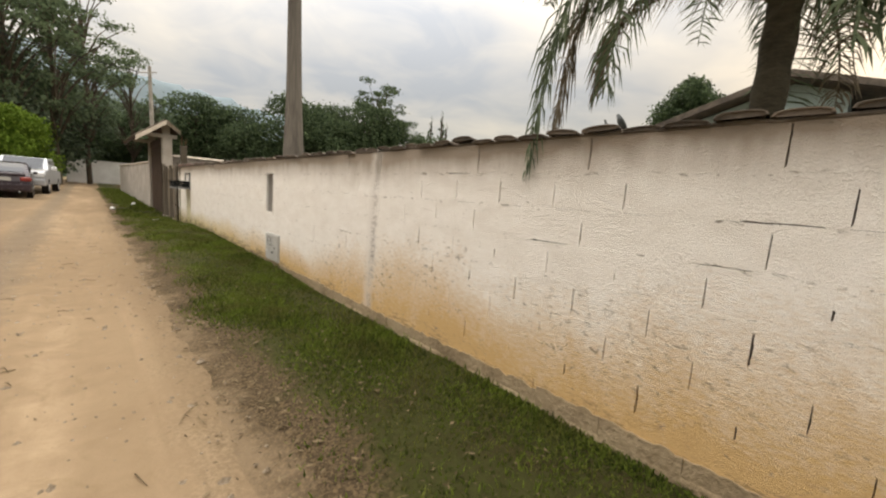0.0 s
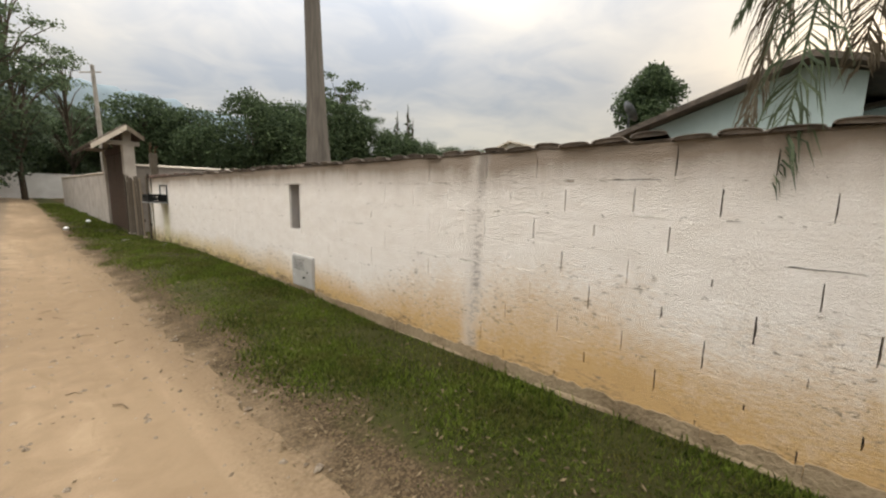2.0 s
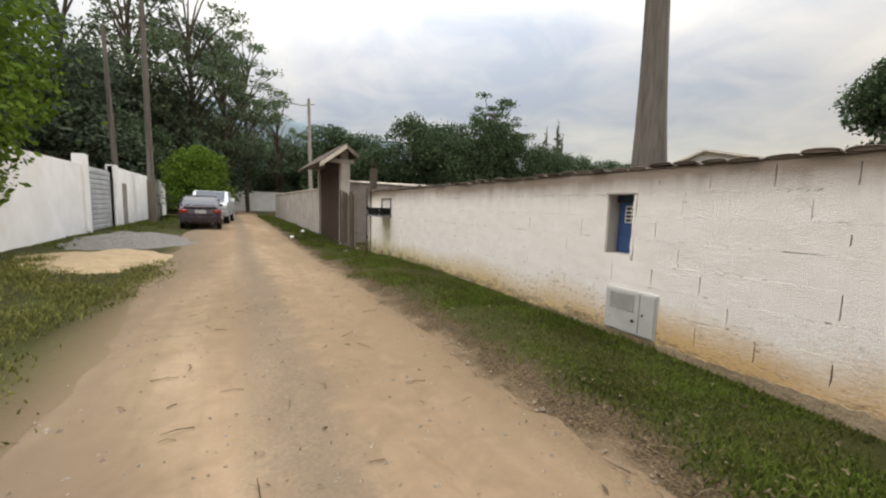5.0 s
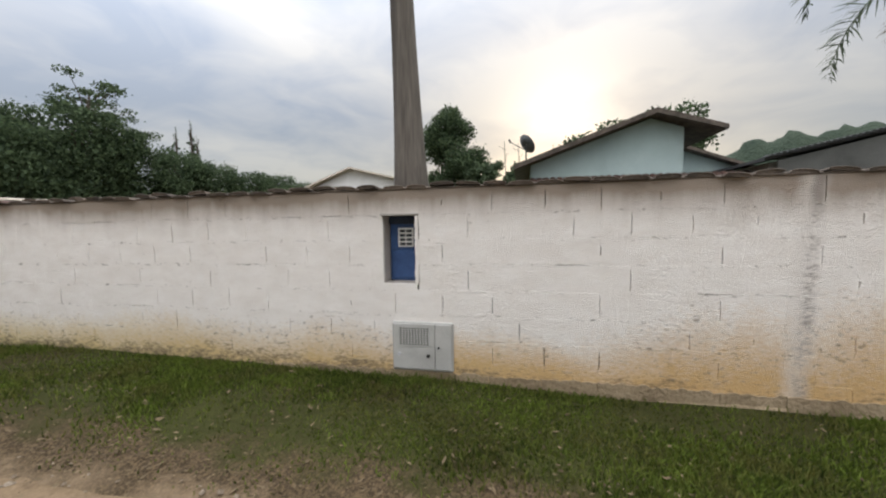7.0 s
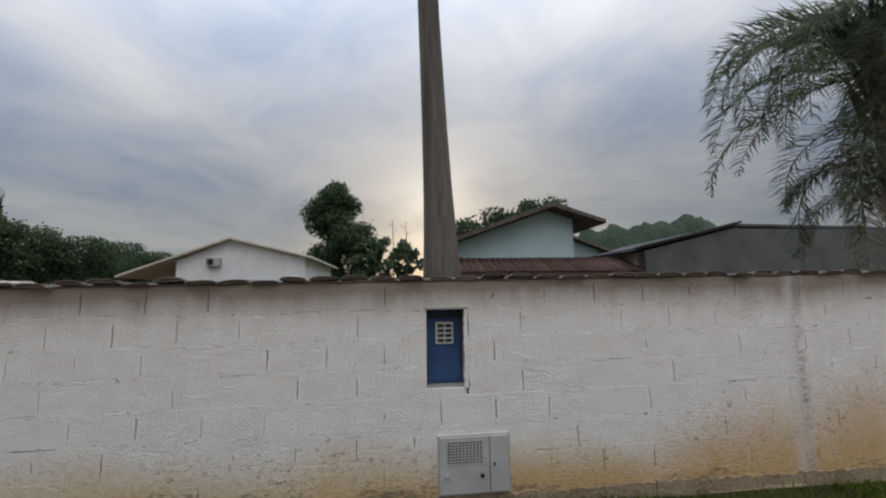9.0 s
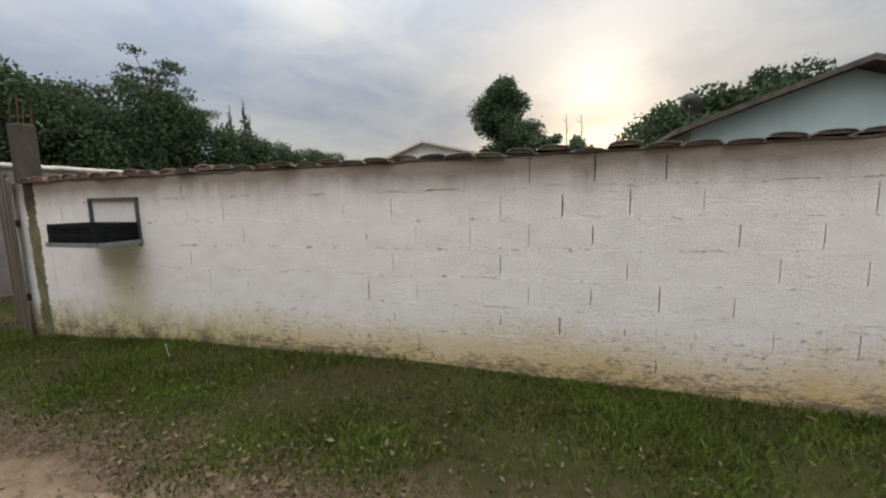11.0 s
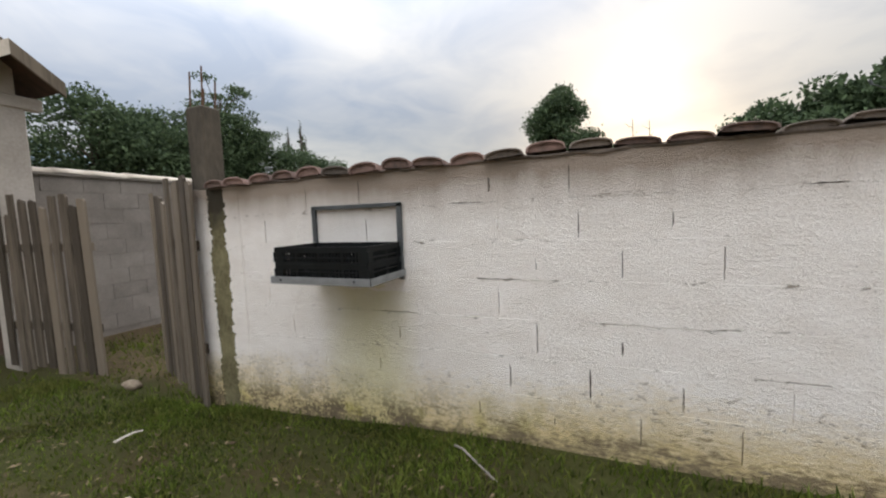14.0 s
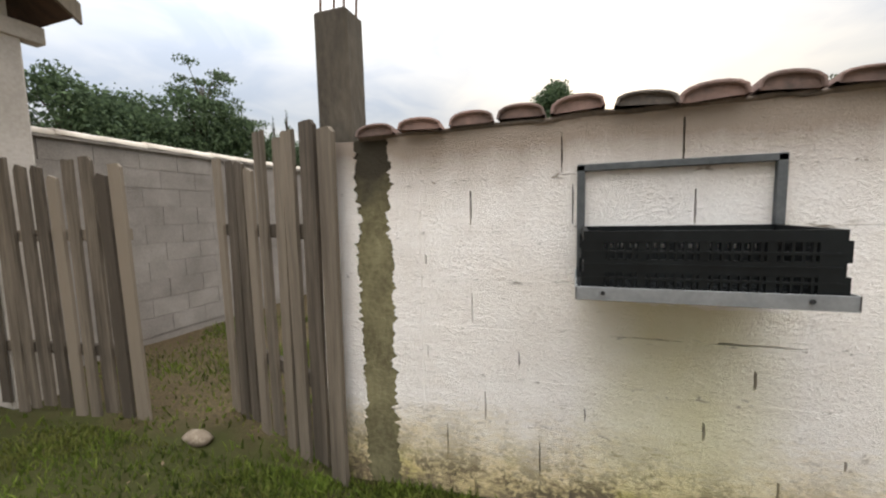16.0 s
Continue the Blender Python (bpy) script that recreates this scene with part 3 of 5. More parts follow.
# coping of clay barrel tiles laid across the wall
def barrel_tile(length=0.27, width=0.20, rise=0.05, th=0.012, material=TILE):
    V, F = [], []
    n = 8
    for k, x in enumerate((-length / 2, 0.0, length / 2)):
        s = 1.0 - 0.10 * k / 2
        for r in (0, th):
            for i in range(n + 1):
                a = math.pi * i / n
                V.append((x, -math.cos(a) * (width / 2 * s - r), math.sin(a) ** 0.62 * (rise - r)))
    w = 2 * (n + 1)
    for k in range(2):
        for i in range(n):
            a = k * w + i
            F.append((a, a + 1, a + w + 1, a + w))
            c = a + n + 1
            F.append((c, c + w, c + w + 1, c + 1))
    for k in (0, 2):
        for i in range(n):
            a = k * w + i
            F.append((a, a + n + 1, a + n + 2, a + 1))
    # mortar plug in the open end
    k = len(V)
    V += [(-length / 2 + 0.012, -math.cos(math.pi * i / n) * (width / 2 - th), math.sin(math.pi * i / n) ** 0.62 * (rise - th)) for i in range(n + 1)]
    F.append(tuple(range(k, k + n + 1)))
    me = bpy.data.meshes.new("roof_tile")
    me.from_pydata(V, [], F)
    me.materials.append(material)
    me.polygons.foreach_set("use_smooth", [True] * len(me.polygons))
    return me


coping = thing("wall_coping", "mossy clay barrel tiles bedded along the wall top", "coping", kind="structure")
TILE_DARK_ME, TILE_RED_ME = barrel_tile(), barrel_tile(material=TILE_RED)
rng = random.Random(4)
yy = FIRST
while yy < 13.05:
    red = yy > 9.8 and rng.random() < (yy - 9.2) / 3.0
    top = 1.500 - 0.006 * (yy - 4)
    worn = 0.50 + 0.62 * float(smoothstep(9.3, 12.0, yy))
    share("roof_tile", TILE_RED_ME if red else TILE_DARK_ME, coping, (0.092 + rng.uniform(-0.02, 0.02), yy, top + rng.uniform(-0.012, 0.012)),
          (rng.uniform(-0.06, 0.06), 0.10 + rng.uniform(-0.03, 0.03), rng.uniform(-0.07, 0.07)), (1, rng.uniform(0.86, 0.98), worn * rng.uniform(0.8, 1.15)))
    yy += rng.uniform(0.190, 0.206)


def bedding():
    bm = bmesh.new()
    ring = []
    for y in np.arange(-3, 13.1, 0.07):
        t = 1.519 - 0.006 * (y - 4) + 0.016 * noise.noise((y * 5, 1, 1)) + 0.01 * noise.noise((y * 17, 1, 1))
        o = -0.010 + 0.010 * noise.noise((y * 4.3, 4, 2))
        ring.append([bm.verts.new(c) for c in ((0.005, y, 1.492 - 0.006 * (y - 4)), (o, y, t - 0.018), (o, y, t - 0.008), (0.03, y, t), (0.15, y, t + 0.01), (0.17, y, 1.45))])
    for a, b in zip(ring, ring[1:]):
        for i in range(5):
            bm.faces.new((a[i], a[i + 1], b[i + 1], b[i]))
    bmesh.ops.recalc_face_normals(bm, faces=bm.faces[:])
    part("mortar_bed", bm, TILE, coping, "dark mortar bed under the tiles", smooth=True)


bedding()

# concrete column with bare rebar at the wall's end
def bare_render():
    """Greenish bare render, black where the rain runs off the coping."""
    m, nt, b = base_mat("mossy_render", 0.95, 0, 0.2)
    p = position(nt)
    sep = nd(nt, "ShaderNodeSeparateXYZ")
    nt.links.new(p, sep.inputs[0])
    big, fine = noise_tex(nt, p, 5.0, 4, 0.6, 0.3), noise_tex(nt, p, 40.0, 4, 0.7)
    f = mathn(nt, "ADD", mathn(nt, "MULTIPLY", big, 0.6), mathn(nt, "MULTIPLY", fine, 0.4))
    col = ramp(nt, f, [(0.32, (0.075, 0.064, 0.034)), (0.68, (0.25, 0.225, 0.125))])
    run = mathn(nt, "ADD", mathn(nt, "SUBTRACT", sep.outputs[2], 1.0), mathn(nt, "MULTIPLY", mathn(nt, "SUBTRACT", big, 0.5), 0.5))
    col = mixc(nt, ramp(nt, run, [(0.08, 0.0), (0.30, 0.92)]), col, (0.028, 0.023, 0.017))
    nt.links.new(col, b.inputs["Base Color"])
    add_bump(nt, b, fine, 0.6, 0.012)
    return m


BARE = bare_render()
column = thing("concrete_column", "unfinished stained concrete column with bare rebar", "column", (0.1, 13.17, 0))
STAINED = plain("stained_column", (0.022, 0.018, 0.013), (0.105, 0.088, 0.066), 3, 40, 0.95, bump=0.6, dist=0.012, stretch=(1, 1, 0.4))
part("shaft", box(-0.045, -0.065, -0.4, 0.105, 0.110, 2.045, 0.012), STAINED, column)
part("toe", box(-0.095, -0.345, -0.4, 0.0, 0.10, 1.45, 0.004), BARE, column, "greenish bare render strip")
for dx, dy, dz in ((-0.02, -0.04, 0.28), (0.08, -0.04, 0.20), (-0.02, 0.085, 0.26), (0.08, 0.085, 0.17)):
    part("rebar", tube((dx, dy, 2.0), (dx + 0.012, dy - 0.01, 2.04 + dz), 0.006, n=6), RUST, column)
# painted skin left on the column's lower face, ragged round the bare strip
def ragged_skin(edge, far, seed):
    pts = []
    for z in np.arange(-0.2, 1.45, 0.010):
        e0 = edge + 0.026 * noise.noise((z * 5, seed, 0)) + 0.024 * noise.noise((z * 23, seed, 0)) + 0.030 * noise.noise((z * 58, seed, 0))
        pts.append((e0, z))
    pts += [(far, 1.45), (far, -0.2)]
    return extrude_poly(pts, 0.02, "x", -0.003)


part("paint_skin", ragged_skin(13.060, 13.262, 3), PAINT, wall)
part("paint_skin", ragged_skin(12.895, 12.76, 9), PAINT, wall)

# ---- meter niche, blue meter cabinet, grey water-meter box
niche = thing("meter_niche", "niche in the wall with concrete lintel", "niche", kind="structure")
part("lintel", box(-0.010, 5.600, 1.288, 0.05, 5.915, 1.300), CONCRETE, niche)
part("back", box(0.20, 5.60, 0.70, 0.22, 5.92, 1.32), NAVY, niche)
part("cheek", box(0.029, 5.900, 0.730, 0.20, 5.929, 1.300), PLASTER, niche)
part("cheek", box(0.029, 5.591, 0.730, 0.20, 5.620, 1.300), PLASTER, niche)
part("sill", box(0.029, 5.622, 0.713, 0.20, 5.898, 0.741), PLASTER, niche)
part("soffit", box(0.052, 5.622, 1.286, 0.20, 5.898, 1.312), PLASTER, niche)


def broken_lip(edge, far, seed):
    """Plaster broken off in a ragged line down one side of the niche."""
    pts = [(edge + 0.010 * noise.noise((z * 9, seed, 0)) + 0.008 * noise.noise((z * 41, seed, 0)), z) for z in np.arange(0.742, 1.290, 0.012)]
    return extrude_poly(pts + [(far, 1.287), (far, 0.742)], 0.028, "x", -0.005)


part("plaster_lip", broken_lip(5.632, 5.606, 2), PAINT, niche)
cab = thing("meter_cabinet", "blue painted metal electricity meter cabinet with white window", "meter box", (0.168, 5.76, 0.742))
part("body", box(0, -0.136, 0, 0.031, 0.136, 0.54, 0.006), BLUE, cab)
# dark block in place of the shade that falls on the cabinet's top
part("top_shade", box(-0.03, -0.134, 0.475, 0.03, 0.134, 0.54, 0.006), NAVY, cab, "dark block standing in for shade at the cabinet top")
wf = part("window_frame", box(-0.014, -0.072, 0.285, 0.0, 0.062, 0.445, 0.003), WHITE, cab, "white plastic window grid")
for i in range(2):
    for j in range(4):
        y0 = -0.060 + i * 0.058
        z0 = 0.298 + j * 0.036
        part("pane", box(-0.018, y0, z0, -0.012, y0 + 0.048, z0 + 0.024), GLASS, wf, "dark pane")
part("panel", box(-0.008, -0.122, 0.02, 0.0, 0.122, 0.26, 0.004), BLUE, cab)

mbox = thing("water_meter_box", "pale grey plastic water meter box set in the wall", "meter box", (0, 5.585, 0.045))
part("frame", box(-0.018, -0.255, -0.005, 0.04, 0.245, 0.39, 0.006), METER, mbox)
door = part("door", box(-0.030, -0.105, 0.012, -0.018, 0.235, 0.378, 0.004), METER, mbox)
part("small_door", box(-0.030, -0.243, 0.012, -0.018, -0.112, 0.378, 0.004), METER, mbox)
grid_ = part("grille", box(-0.0315, -0.062, 0.205, -0.029, 0.182, 0.350), WIRE, door, "dark vent slots")
for i in range(10):
    y0 = -0.062 + 0.244 * i / 10
    part("bar", box(-0.034, y0 - 0.004, 0.203, -0.0305, y0 + 0.004, 0.352), METER, grid_)
for j in range(9):
    z0 = 0.205 + 0.145 * j / 8
    part("bar", box(-0.0335, -0.064, z0 - 0.004, -0.0305, 0.184, z0 + 0.004), METER, grid_)
part("lock", tube((-0.030, -0.055, 0.125), (-0.042, -0.055, 0.125), 0.014, n=10), WIRE, door)
part("lock", tube((-0.030, 0.185, 0.13), (-0.038, 0.185, 0.13), 0.014, n=10), GALV, door)
part("lock", tube((-0.030, -0.14, 0.195), (-0.040, -0.14, 0.195), 0.008, n=8), WIRE, mbox)

# ---- timber pole behind the wall
pole = thing("utility_pole", "thick weathered timber utility pole behind the wall", "pole", (0.33, 5.745, 0))


def timber(h, r0, r1, flare):
    bm = bmesh.new()
    prev = None
    n = 18
    for z in [-0.4, 0.6, 1.33, 1.42, 1.6, 1.9, 2.3, 2.8, 3.5, 4.5, 6, 8, h]:
        f = max(0, (z - 1.3)) / (h - 1.3)
        r = r0 + (r1 - r0) * f + flare * math.exp(-max(0, z - 1.3) / 0.75)
        if z < 1.4:
            r = 0.10
        ring = []
        for i in range(n):
            a = 2 * math.pi * i / n
            k = 1 + 0.05 * noise.noise((math.cos(a) * 2, math.sin(a) * 2, z * 0.15))
            ring.append(bm.verts.new((math.cos(a) * r * k, math.sin(a) * r * k + 0.036 * (z - 1.5), z)))
        if prev:
            for i in range(n):
                bm.faces.new((prev[i], prev[(i + 1) % n], ring[(i + 1) % n], ring[i]))
        prev = ring
    bm.faces.new(prev)
    return bm


part("shaft", timber(9.0, 0.105, 0.06, 0.070), WOOD_POLE, pole, smooth=True)

# ---- bracket and crate on the wall
rack = thing("wall_bracket", "grey steel shelf bracket fixed to the white wall", "bracket", (0, 11.83, 0.87))
for s in (-0.30, 0.285):
    part("upright", box(-0.022, s - 0.005, -0.02, 0.0, s + 0.022, 0.41, 0.002), STEEL, rack)
part("top_bar", box(-0.022, -0.305, 0.388, 0.0, 0.307, 0.412, 0.002), STEEL, rack)
part("shelf_front", box(-0.365, -0.312, 0.0, -0.360, 0.312, 0.038, 0.001), STEEL_PALE, rack)
for s in (-0.312, 0.307):
    part("shelf_side", box(-0.365, s, 0.0, -0.0, s + 0.005, 0.038, 0.001), STEEL_PALE, rack)
part("shelf_pan", box(-0.36, -0.307, 0.0, 0.0, 0.307, 0.006), STEEL, rack)
for dy in (-0.22, 0.24):
    part("screw", tube((-0.365, dy, 0.022), (-0.371, dy, 0.022), 0.006, n=8), WIRE, rack)

crate = thing("plastic_crate", "black slatted plastic crate lying in the bracket", "crate", (-0.182, 11.83, 0.877))


def crate_wall(length, h, cols):
    """One side in the plane x = 0: solid corners, three thin proud rails, slots low down and under the rim."""
    bm = bmesh.new()
    t = 0.007
    for z0, z1, k in ((h - 0.030, h, 1.0), (0, 0.022, 1.0), (0.070, 0.108, 0.8), (0.124, 0.131, 1.1), (0.090, 0.096, 1.1), (0.052, 0.058, 1.1)):
        box(-t * k, -length / 2, z0, t * k, length / 2, z1, bm=bm)
    for i in range(cols + 1):
        y = -length / 2 + length * i / cols
        wdt = 0.020 if i % 7 == 0 else 0.006
        box(-t * 0.8, y - wdt / 2, 0.02, t * 0.8, y + wdt / 2, 0.072, bm=bm)
        box(-t * 0.8, y - wdt / 2, 0.106, t * 0.8, y + wdt / 2, h - 0.026, bm=bm)
    for c in (-0.455, 0.455):
        box(-t * 0.9, c * length - 0.045 * length, 0.02, t * 0.9, c * length + 0.045 * length, h - 0.026, bm=bm)
    return bm


for x in (-0.162, 0.162):
    ob = part("long_side", crate_wall(0.575, 0.185, 28), BLACKPL, crate)
    ob.location = (x, 0, 0)
for y in (-0.283, 0.283):
    ob = part("short_side", crate_wall(0.325, 0.185, 16), BLACKPL, crate)
    ob.location, ob.rotation_euler = (0, y, 0), (0, 0, math.pi / 2)
for i in range(15):
    part("base_slat", box(-0.16, -0.278 + i * 0.0385, 0, 0.16, -0.266 + i * 0.0385, 0.006), BLACKPL, crate)
for i in range(8):
    part("base_slat", box(-0.16 + i * 0.044, -0.278, 0.001, -0.15 + i * 0.044, 0.278, 0.007), BLACKPL, crate)

# ---- picket gates
def picket_mesh(seed, h):
    r = random.Random(seed)
    w = r.uniform(0.085, 0.11)
    top = [(-w / 2, h - r.uniform(0, 0.03)), (-w / 4, h - r.uniform(0, 0.02)), (w / 4, h), (w / 2, h - r.uniform(0, 0.04))]
    out = [(-w / 2 * r.uniform(0.9, 1.05), 0.0), (w / 2 * r.uniform(0.9, 1.05), 0.0), (w / 2, h * 0.5 + 0.01)] + top[::-1] + [(-w / 2 + r.uniform(-0.006, 0.006), h * 0.5)]
    return mesh_of("picket", extrude_poly(out, 0.020, "y", -0.010), WOOD_GREY)


PICKETS = [picket_mesh(s, h) for s, h in ((1, 1.60), (2, 1.66), (3, 1.55), (4, 1.70), (5, 1.62))]


def picket_leaf(label, a, b, n, zbase, seed, low=0.0, wide=0.80):
    r = random.Random(seed)
    a, b = Vector(a), Vector(b)
    d = b - a
    ob = thing("picket_gate", label, "gate", (a.x, a.y, zbase), group="picket gate leaves")
    ob.rotation_euler = (0, 0, math.atan2(d.y, d.x))
    L = d.length
    for i in range(n):
        share("picket", r.choice(PICKETS), ob, (L * (i + 0.5) / n, r.uniform(-0.006, 0.006), r.uniform(-0.06, 0.03) + low * i / n),
              (0, r.uniform(-0.025, 0.025), r.uniform(-0.04, 0.04)), (wide * L / n / 0.1, 1, 1))
    for z in (0.38, 1.14):
        part("rail", box(0.07, -0.052, z, L - 0.05, -0.014, z + 0.075, 0.004), WOOD_GREY, ob)
    return ob


picket_leaf("weathered grey picket gate leaf, closed, beside the roofed gate", (0.12, 14.70), (-0.06, 15.95), 10, -0.14, 3, 0.0, 0.66)
picket_leaf("weathered grey picket gate leaf standing open by the column", (-0.07, 13.12), (0.42, 14.36), 9, -0.13, 8, -0.02, 0.74)

# ---- block wall behind the picket gates, with pale cap tiles
bw = thing("wall_block_yard", "unplastered grey concrete block wall with pale cap tiles", "wall", kind="structure")
part("core", box(0.3, 16.403, -0.4, 14.0, 16.53, 1.85), BLOCK, bw)
part("cap_bed", box(0.28, 16.36, 1.84, 14.0, 16.56, 1.865), BLOCK, bw)

# ---- roofed gate
gate = thing("roofed_gate", "roofed timber gate with plastered posts and dark doors", "gate", (0.1, 16.0, -0.2))
PY = 3.55
for i, y in enumerate((0.0, PY)):
    part("post", box(-0.14, y - 0.14, 0, 0.14, y + 0.14, 2.75, 0.015), PLASTER, gate)
    part("tie_beam", box(-0.62, y - 0.16, 2.62, 0.27, y - 0.05, 2.74, 0.006), PLASTER, gate)
    part("king_post", box(-0.12, y - 0.15, 2.74, 0.08, y + 0.05, 3.06, 0.006), PLASTER, gate)
for y in (0.16, 1.78):
    leafd = part("door_leaf", box(-0.05, y, 0.08, 0.0, y + 1.60, 2.45, 0.006), WOOD_DARK, gate, "dark stained board door")
    for k in range(8):
        part("board", box(-0.066, y + 0.005 + k * 0.2, 0.09, -0.05, y + 0.195 + k * 0.2, 2.44, 0.003), WOOD_DARK, leafd)
part("lintel", box(-0.10, 0.14, 2.45, 0.10, PY - 0.14, 2.66, 0.006), WOOD_DARK, gate)
RIDGE, EL, ER = (-0.05, 3.15), (-0.86, 2.54), (0.33, 2.86)
Y0, Y1 = -0.45, PY + 0.45


def roof_slab(a, b, th=0.06):
    return extrude_poly([(a[0], a[1]), (b[0], b[1]), (b[0], b[1] - th), (a[0], a[1] - th)], Y1 - Y0, "y", Y0)


rl = part("roof_slope", roof_slab(RIDGE, EL), WOOD_DARK, gate)
rr_ = part("roof_slope", roof_slab(ER, RIDGE), WOOD_DARK, gate)
for (a, b), par in (((EL, RIDGE), rl), ((ER, RIDGE), rr_)):
    part("barge_board", extrude_poly([(a[0], a[1] + 0.02), (b[0], b[1] + 0.02), (b[0], b[1] - 0.12), (a[0], a[1] - 0.12)], 0.03, "y", Y0 - 0.032), CAP if a is EL else WOOD_GREY, par)
    L = math.dist(a, b)
    ang = math.atan2(b[1] - a[1], b[0] - a[0])
    me = barrel_tile(0.42, 0.19, 0.05, 0.012, TILE)
    for i in range(22):
        for j in range(3):
            f = (j + 0.45) / 3.0
            share("roof_tile", me, par, (a[0] + (b[0] - a[0]) * f, Y0 + 0.1 + i * 0.195, a[1] + (b[1] - a[1]) * f + 0.01), (0, -ang, 0), (L / 1.2, 1, 1))

# grey wall that runs on past the gate
w2 = thing("wall_grey_far", "grey plastered boundary wall with pale cap", "wall", kind="structure")
part("body", box(-0.02, 19.75, -0.4, 0.14, 37.0, 1.68), PLASTER, w2)
part("cap", box(-0.06, 19.75, 1.68, 0.18, 37.0, 1.73, 0.01), CAP, w2)
w3 = thing("wall_white_end", "low white wall across the end of the road", "wall", kind="structure")
part("body", box(-3.3, 58, -0.4, 3.5, 58.2, 2.3), WHITE, w3)
part("cap", box(-3.35, 57.95, 2.3, 3.55, 58.25, 2.38, 0.01), WHITE, w3)

# ---- left side: white walls, sheet gate, heaps
w4 = thing("wall_white_opposite", "white rendered wall across the road", "wall", kind="structure")
part("body", box(-7.35, -20, -0.4, -7.2, 19.9, 2.1), WHITE, w4)
part("pier", box(-7.42, 19.5, -0.4, -7.12, 19.95, 2.42, 0.02), WHITE, w4)
part("body", box(-7.3, 22.9, -0.4, -7.15, 36.5, 2.3), WHITE, w4)
part("pier", box(-7.36, 22.9, -0.4, -7.06, 23.35, 2.35, 0.02), WHITE, w4)
part("body", box(-20, 36.3, -0.4, -7.3, 36.45, 2.3), WHITE, w4)
part("doorway", box(-7.146, 24.3, -0.1, -7.13, 25.0, 1.7), BLOCK, w4)
sg = thing("sheet_gate", "ribbed galvanised sheet metal gate, closed", "gate", (-7.25, 19.95, -0.1))
for i in range(12):
    part("rib", box(-0.02, 0.03, 0.06 + i * 0.175, 0.03, 2.94, 0.06 + i * 0.175 + 0.155, 0.02), GALV, sg)
part("frame", box(-0.04, 0.0, 0.0, -0.02, 3.1, 2.2), GALV, sg)


def heap(name, label, x, y, rx, ry, h, material):
    V, F = [], []
    n, m = 28, 12
    for j in range(m + 1):
        q = j / m
        for i in range(n):
            a = 2 * math.pi * i / n
            k = 1 + 0.45 * noise.noise((math.cos(a) * 1.8 + x, math.sin(a) * 1.8, q))
            px, py = x + math.cos(a) * rx * q * k, y + math.sin(a) * ry * q * k
            pz = float(ground_z(px, py)) + h * (1 - q * q) ** 1.5 * (1 + 0.9 * noise.noise((px * 1.6, py * 1.6, 1))) - 0.01
            V.append((px, py, pz))
    for j in range(m):
        for i in range(n):
            F.append((j * n + i, j * n + (i + 1) % n, (j + 1) * n + (i + 1) % n, (j + 1) * n + i))
    tagged(raw(name, V, F, material, smooth=True), label, "heap")


heap("gravel_heap", "spread heap of grey gravel beside the road", -5.6, 17.0, 1.6, 2.6, 0.20, GRAVEL)
heap("sand_heap", "low heap of pale builders sand on the verge", -5.3, 13.0, 1.3, 1.9, 0.12, SAND)


# ---- trees
def leaf_quads(centres, radii, count, size, seed, flat=0.8, hollow=0.35, droop=0.0):
    """Many small leaf sprays scattered through lumpy clumps."""
    r = np.random.default_rng(seed)
    w = np.array(radii) ** 2.2
    k = r.choice(len(centres), count, p=w / w.sum())
    d = r.normal(size=(count, 3))
    d /= np.linalg.norm(d, axis=1)[:, None]
    q = hollow + (1 - hollow) * r.random(count) ** 0.6
    q = q * (1 + 0.22 * r.normal(size=count) * (r.random(count) < 0.3))
    c = np.array(centres)[k] + d * (np.array(radii)[k] * q)[:, None] * np.array((1, 1, flat))
    u = r.normal(size=(count, 3))
    u /= np.linalg.norm(u, axis=1)[:, None]
    u[:, 2] -= droop
    v = np.cross(u, r.normal(size=(count, 3)))
    v /= np.linalg.norm(v, axis=1)[:, None] + 1e-9
    s = size * r.uniform(0.5, 1.35, count)[:, None]
    a, b = u * s, v * s * 0.55
    V = np.stack([c - a, c - 0.1 * a + b, c + a, c + 0.05 * a - b], 1).reshape(-1, 3)
    F = np.arange(count * 4).reshape(-1, 4)
    return V.tolist(), F.tolist()


def limb_chain(bm, pts, r0, r1, n=7):
    prev = None
    for i, p in enumerate(pts):
        r = r0 + (r1 - r0) * i / (len(pts) - 1)
        d = (Vector(pts[min(i + 1, len(pts) - 1)]) - Vector(pts[max(i - 1, 0)])).normalized()
        q = d.to_track_quat("Z", "Y")
        ring = [bm.verts.new(Vector(p) + q @ Vector((math.cos(2 * math.pi * k / n) * r, math.sin(2 * math.pi * k / n) * r, 0))) for k in range(n)]
        if prev:
            for k in range(n):
                bm.faces.new((prev[k], prev[(k + 1) % n], ring[(k + 1) % n], ring[k]))
        prev = ring
    return bm


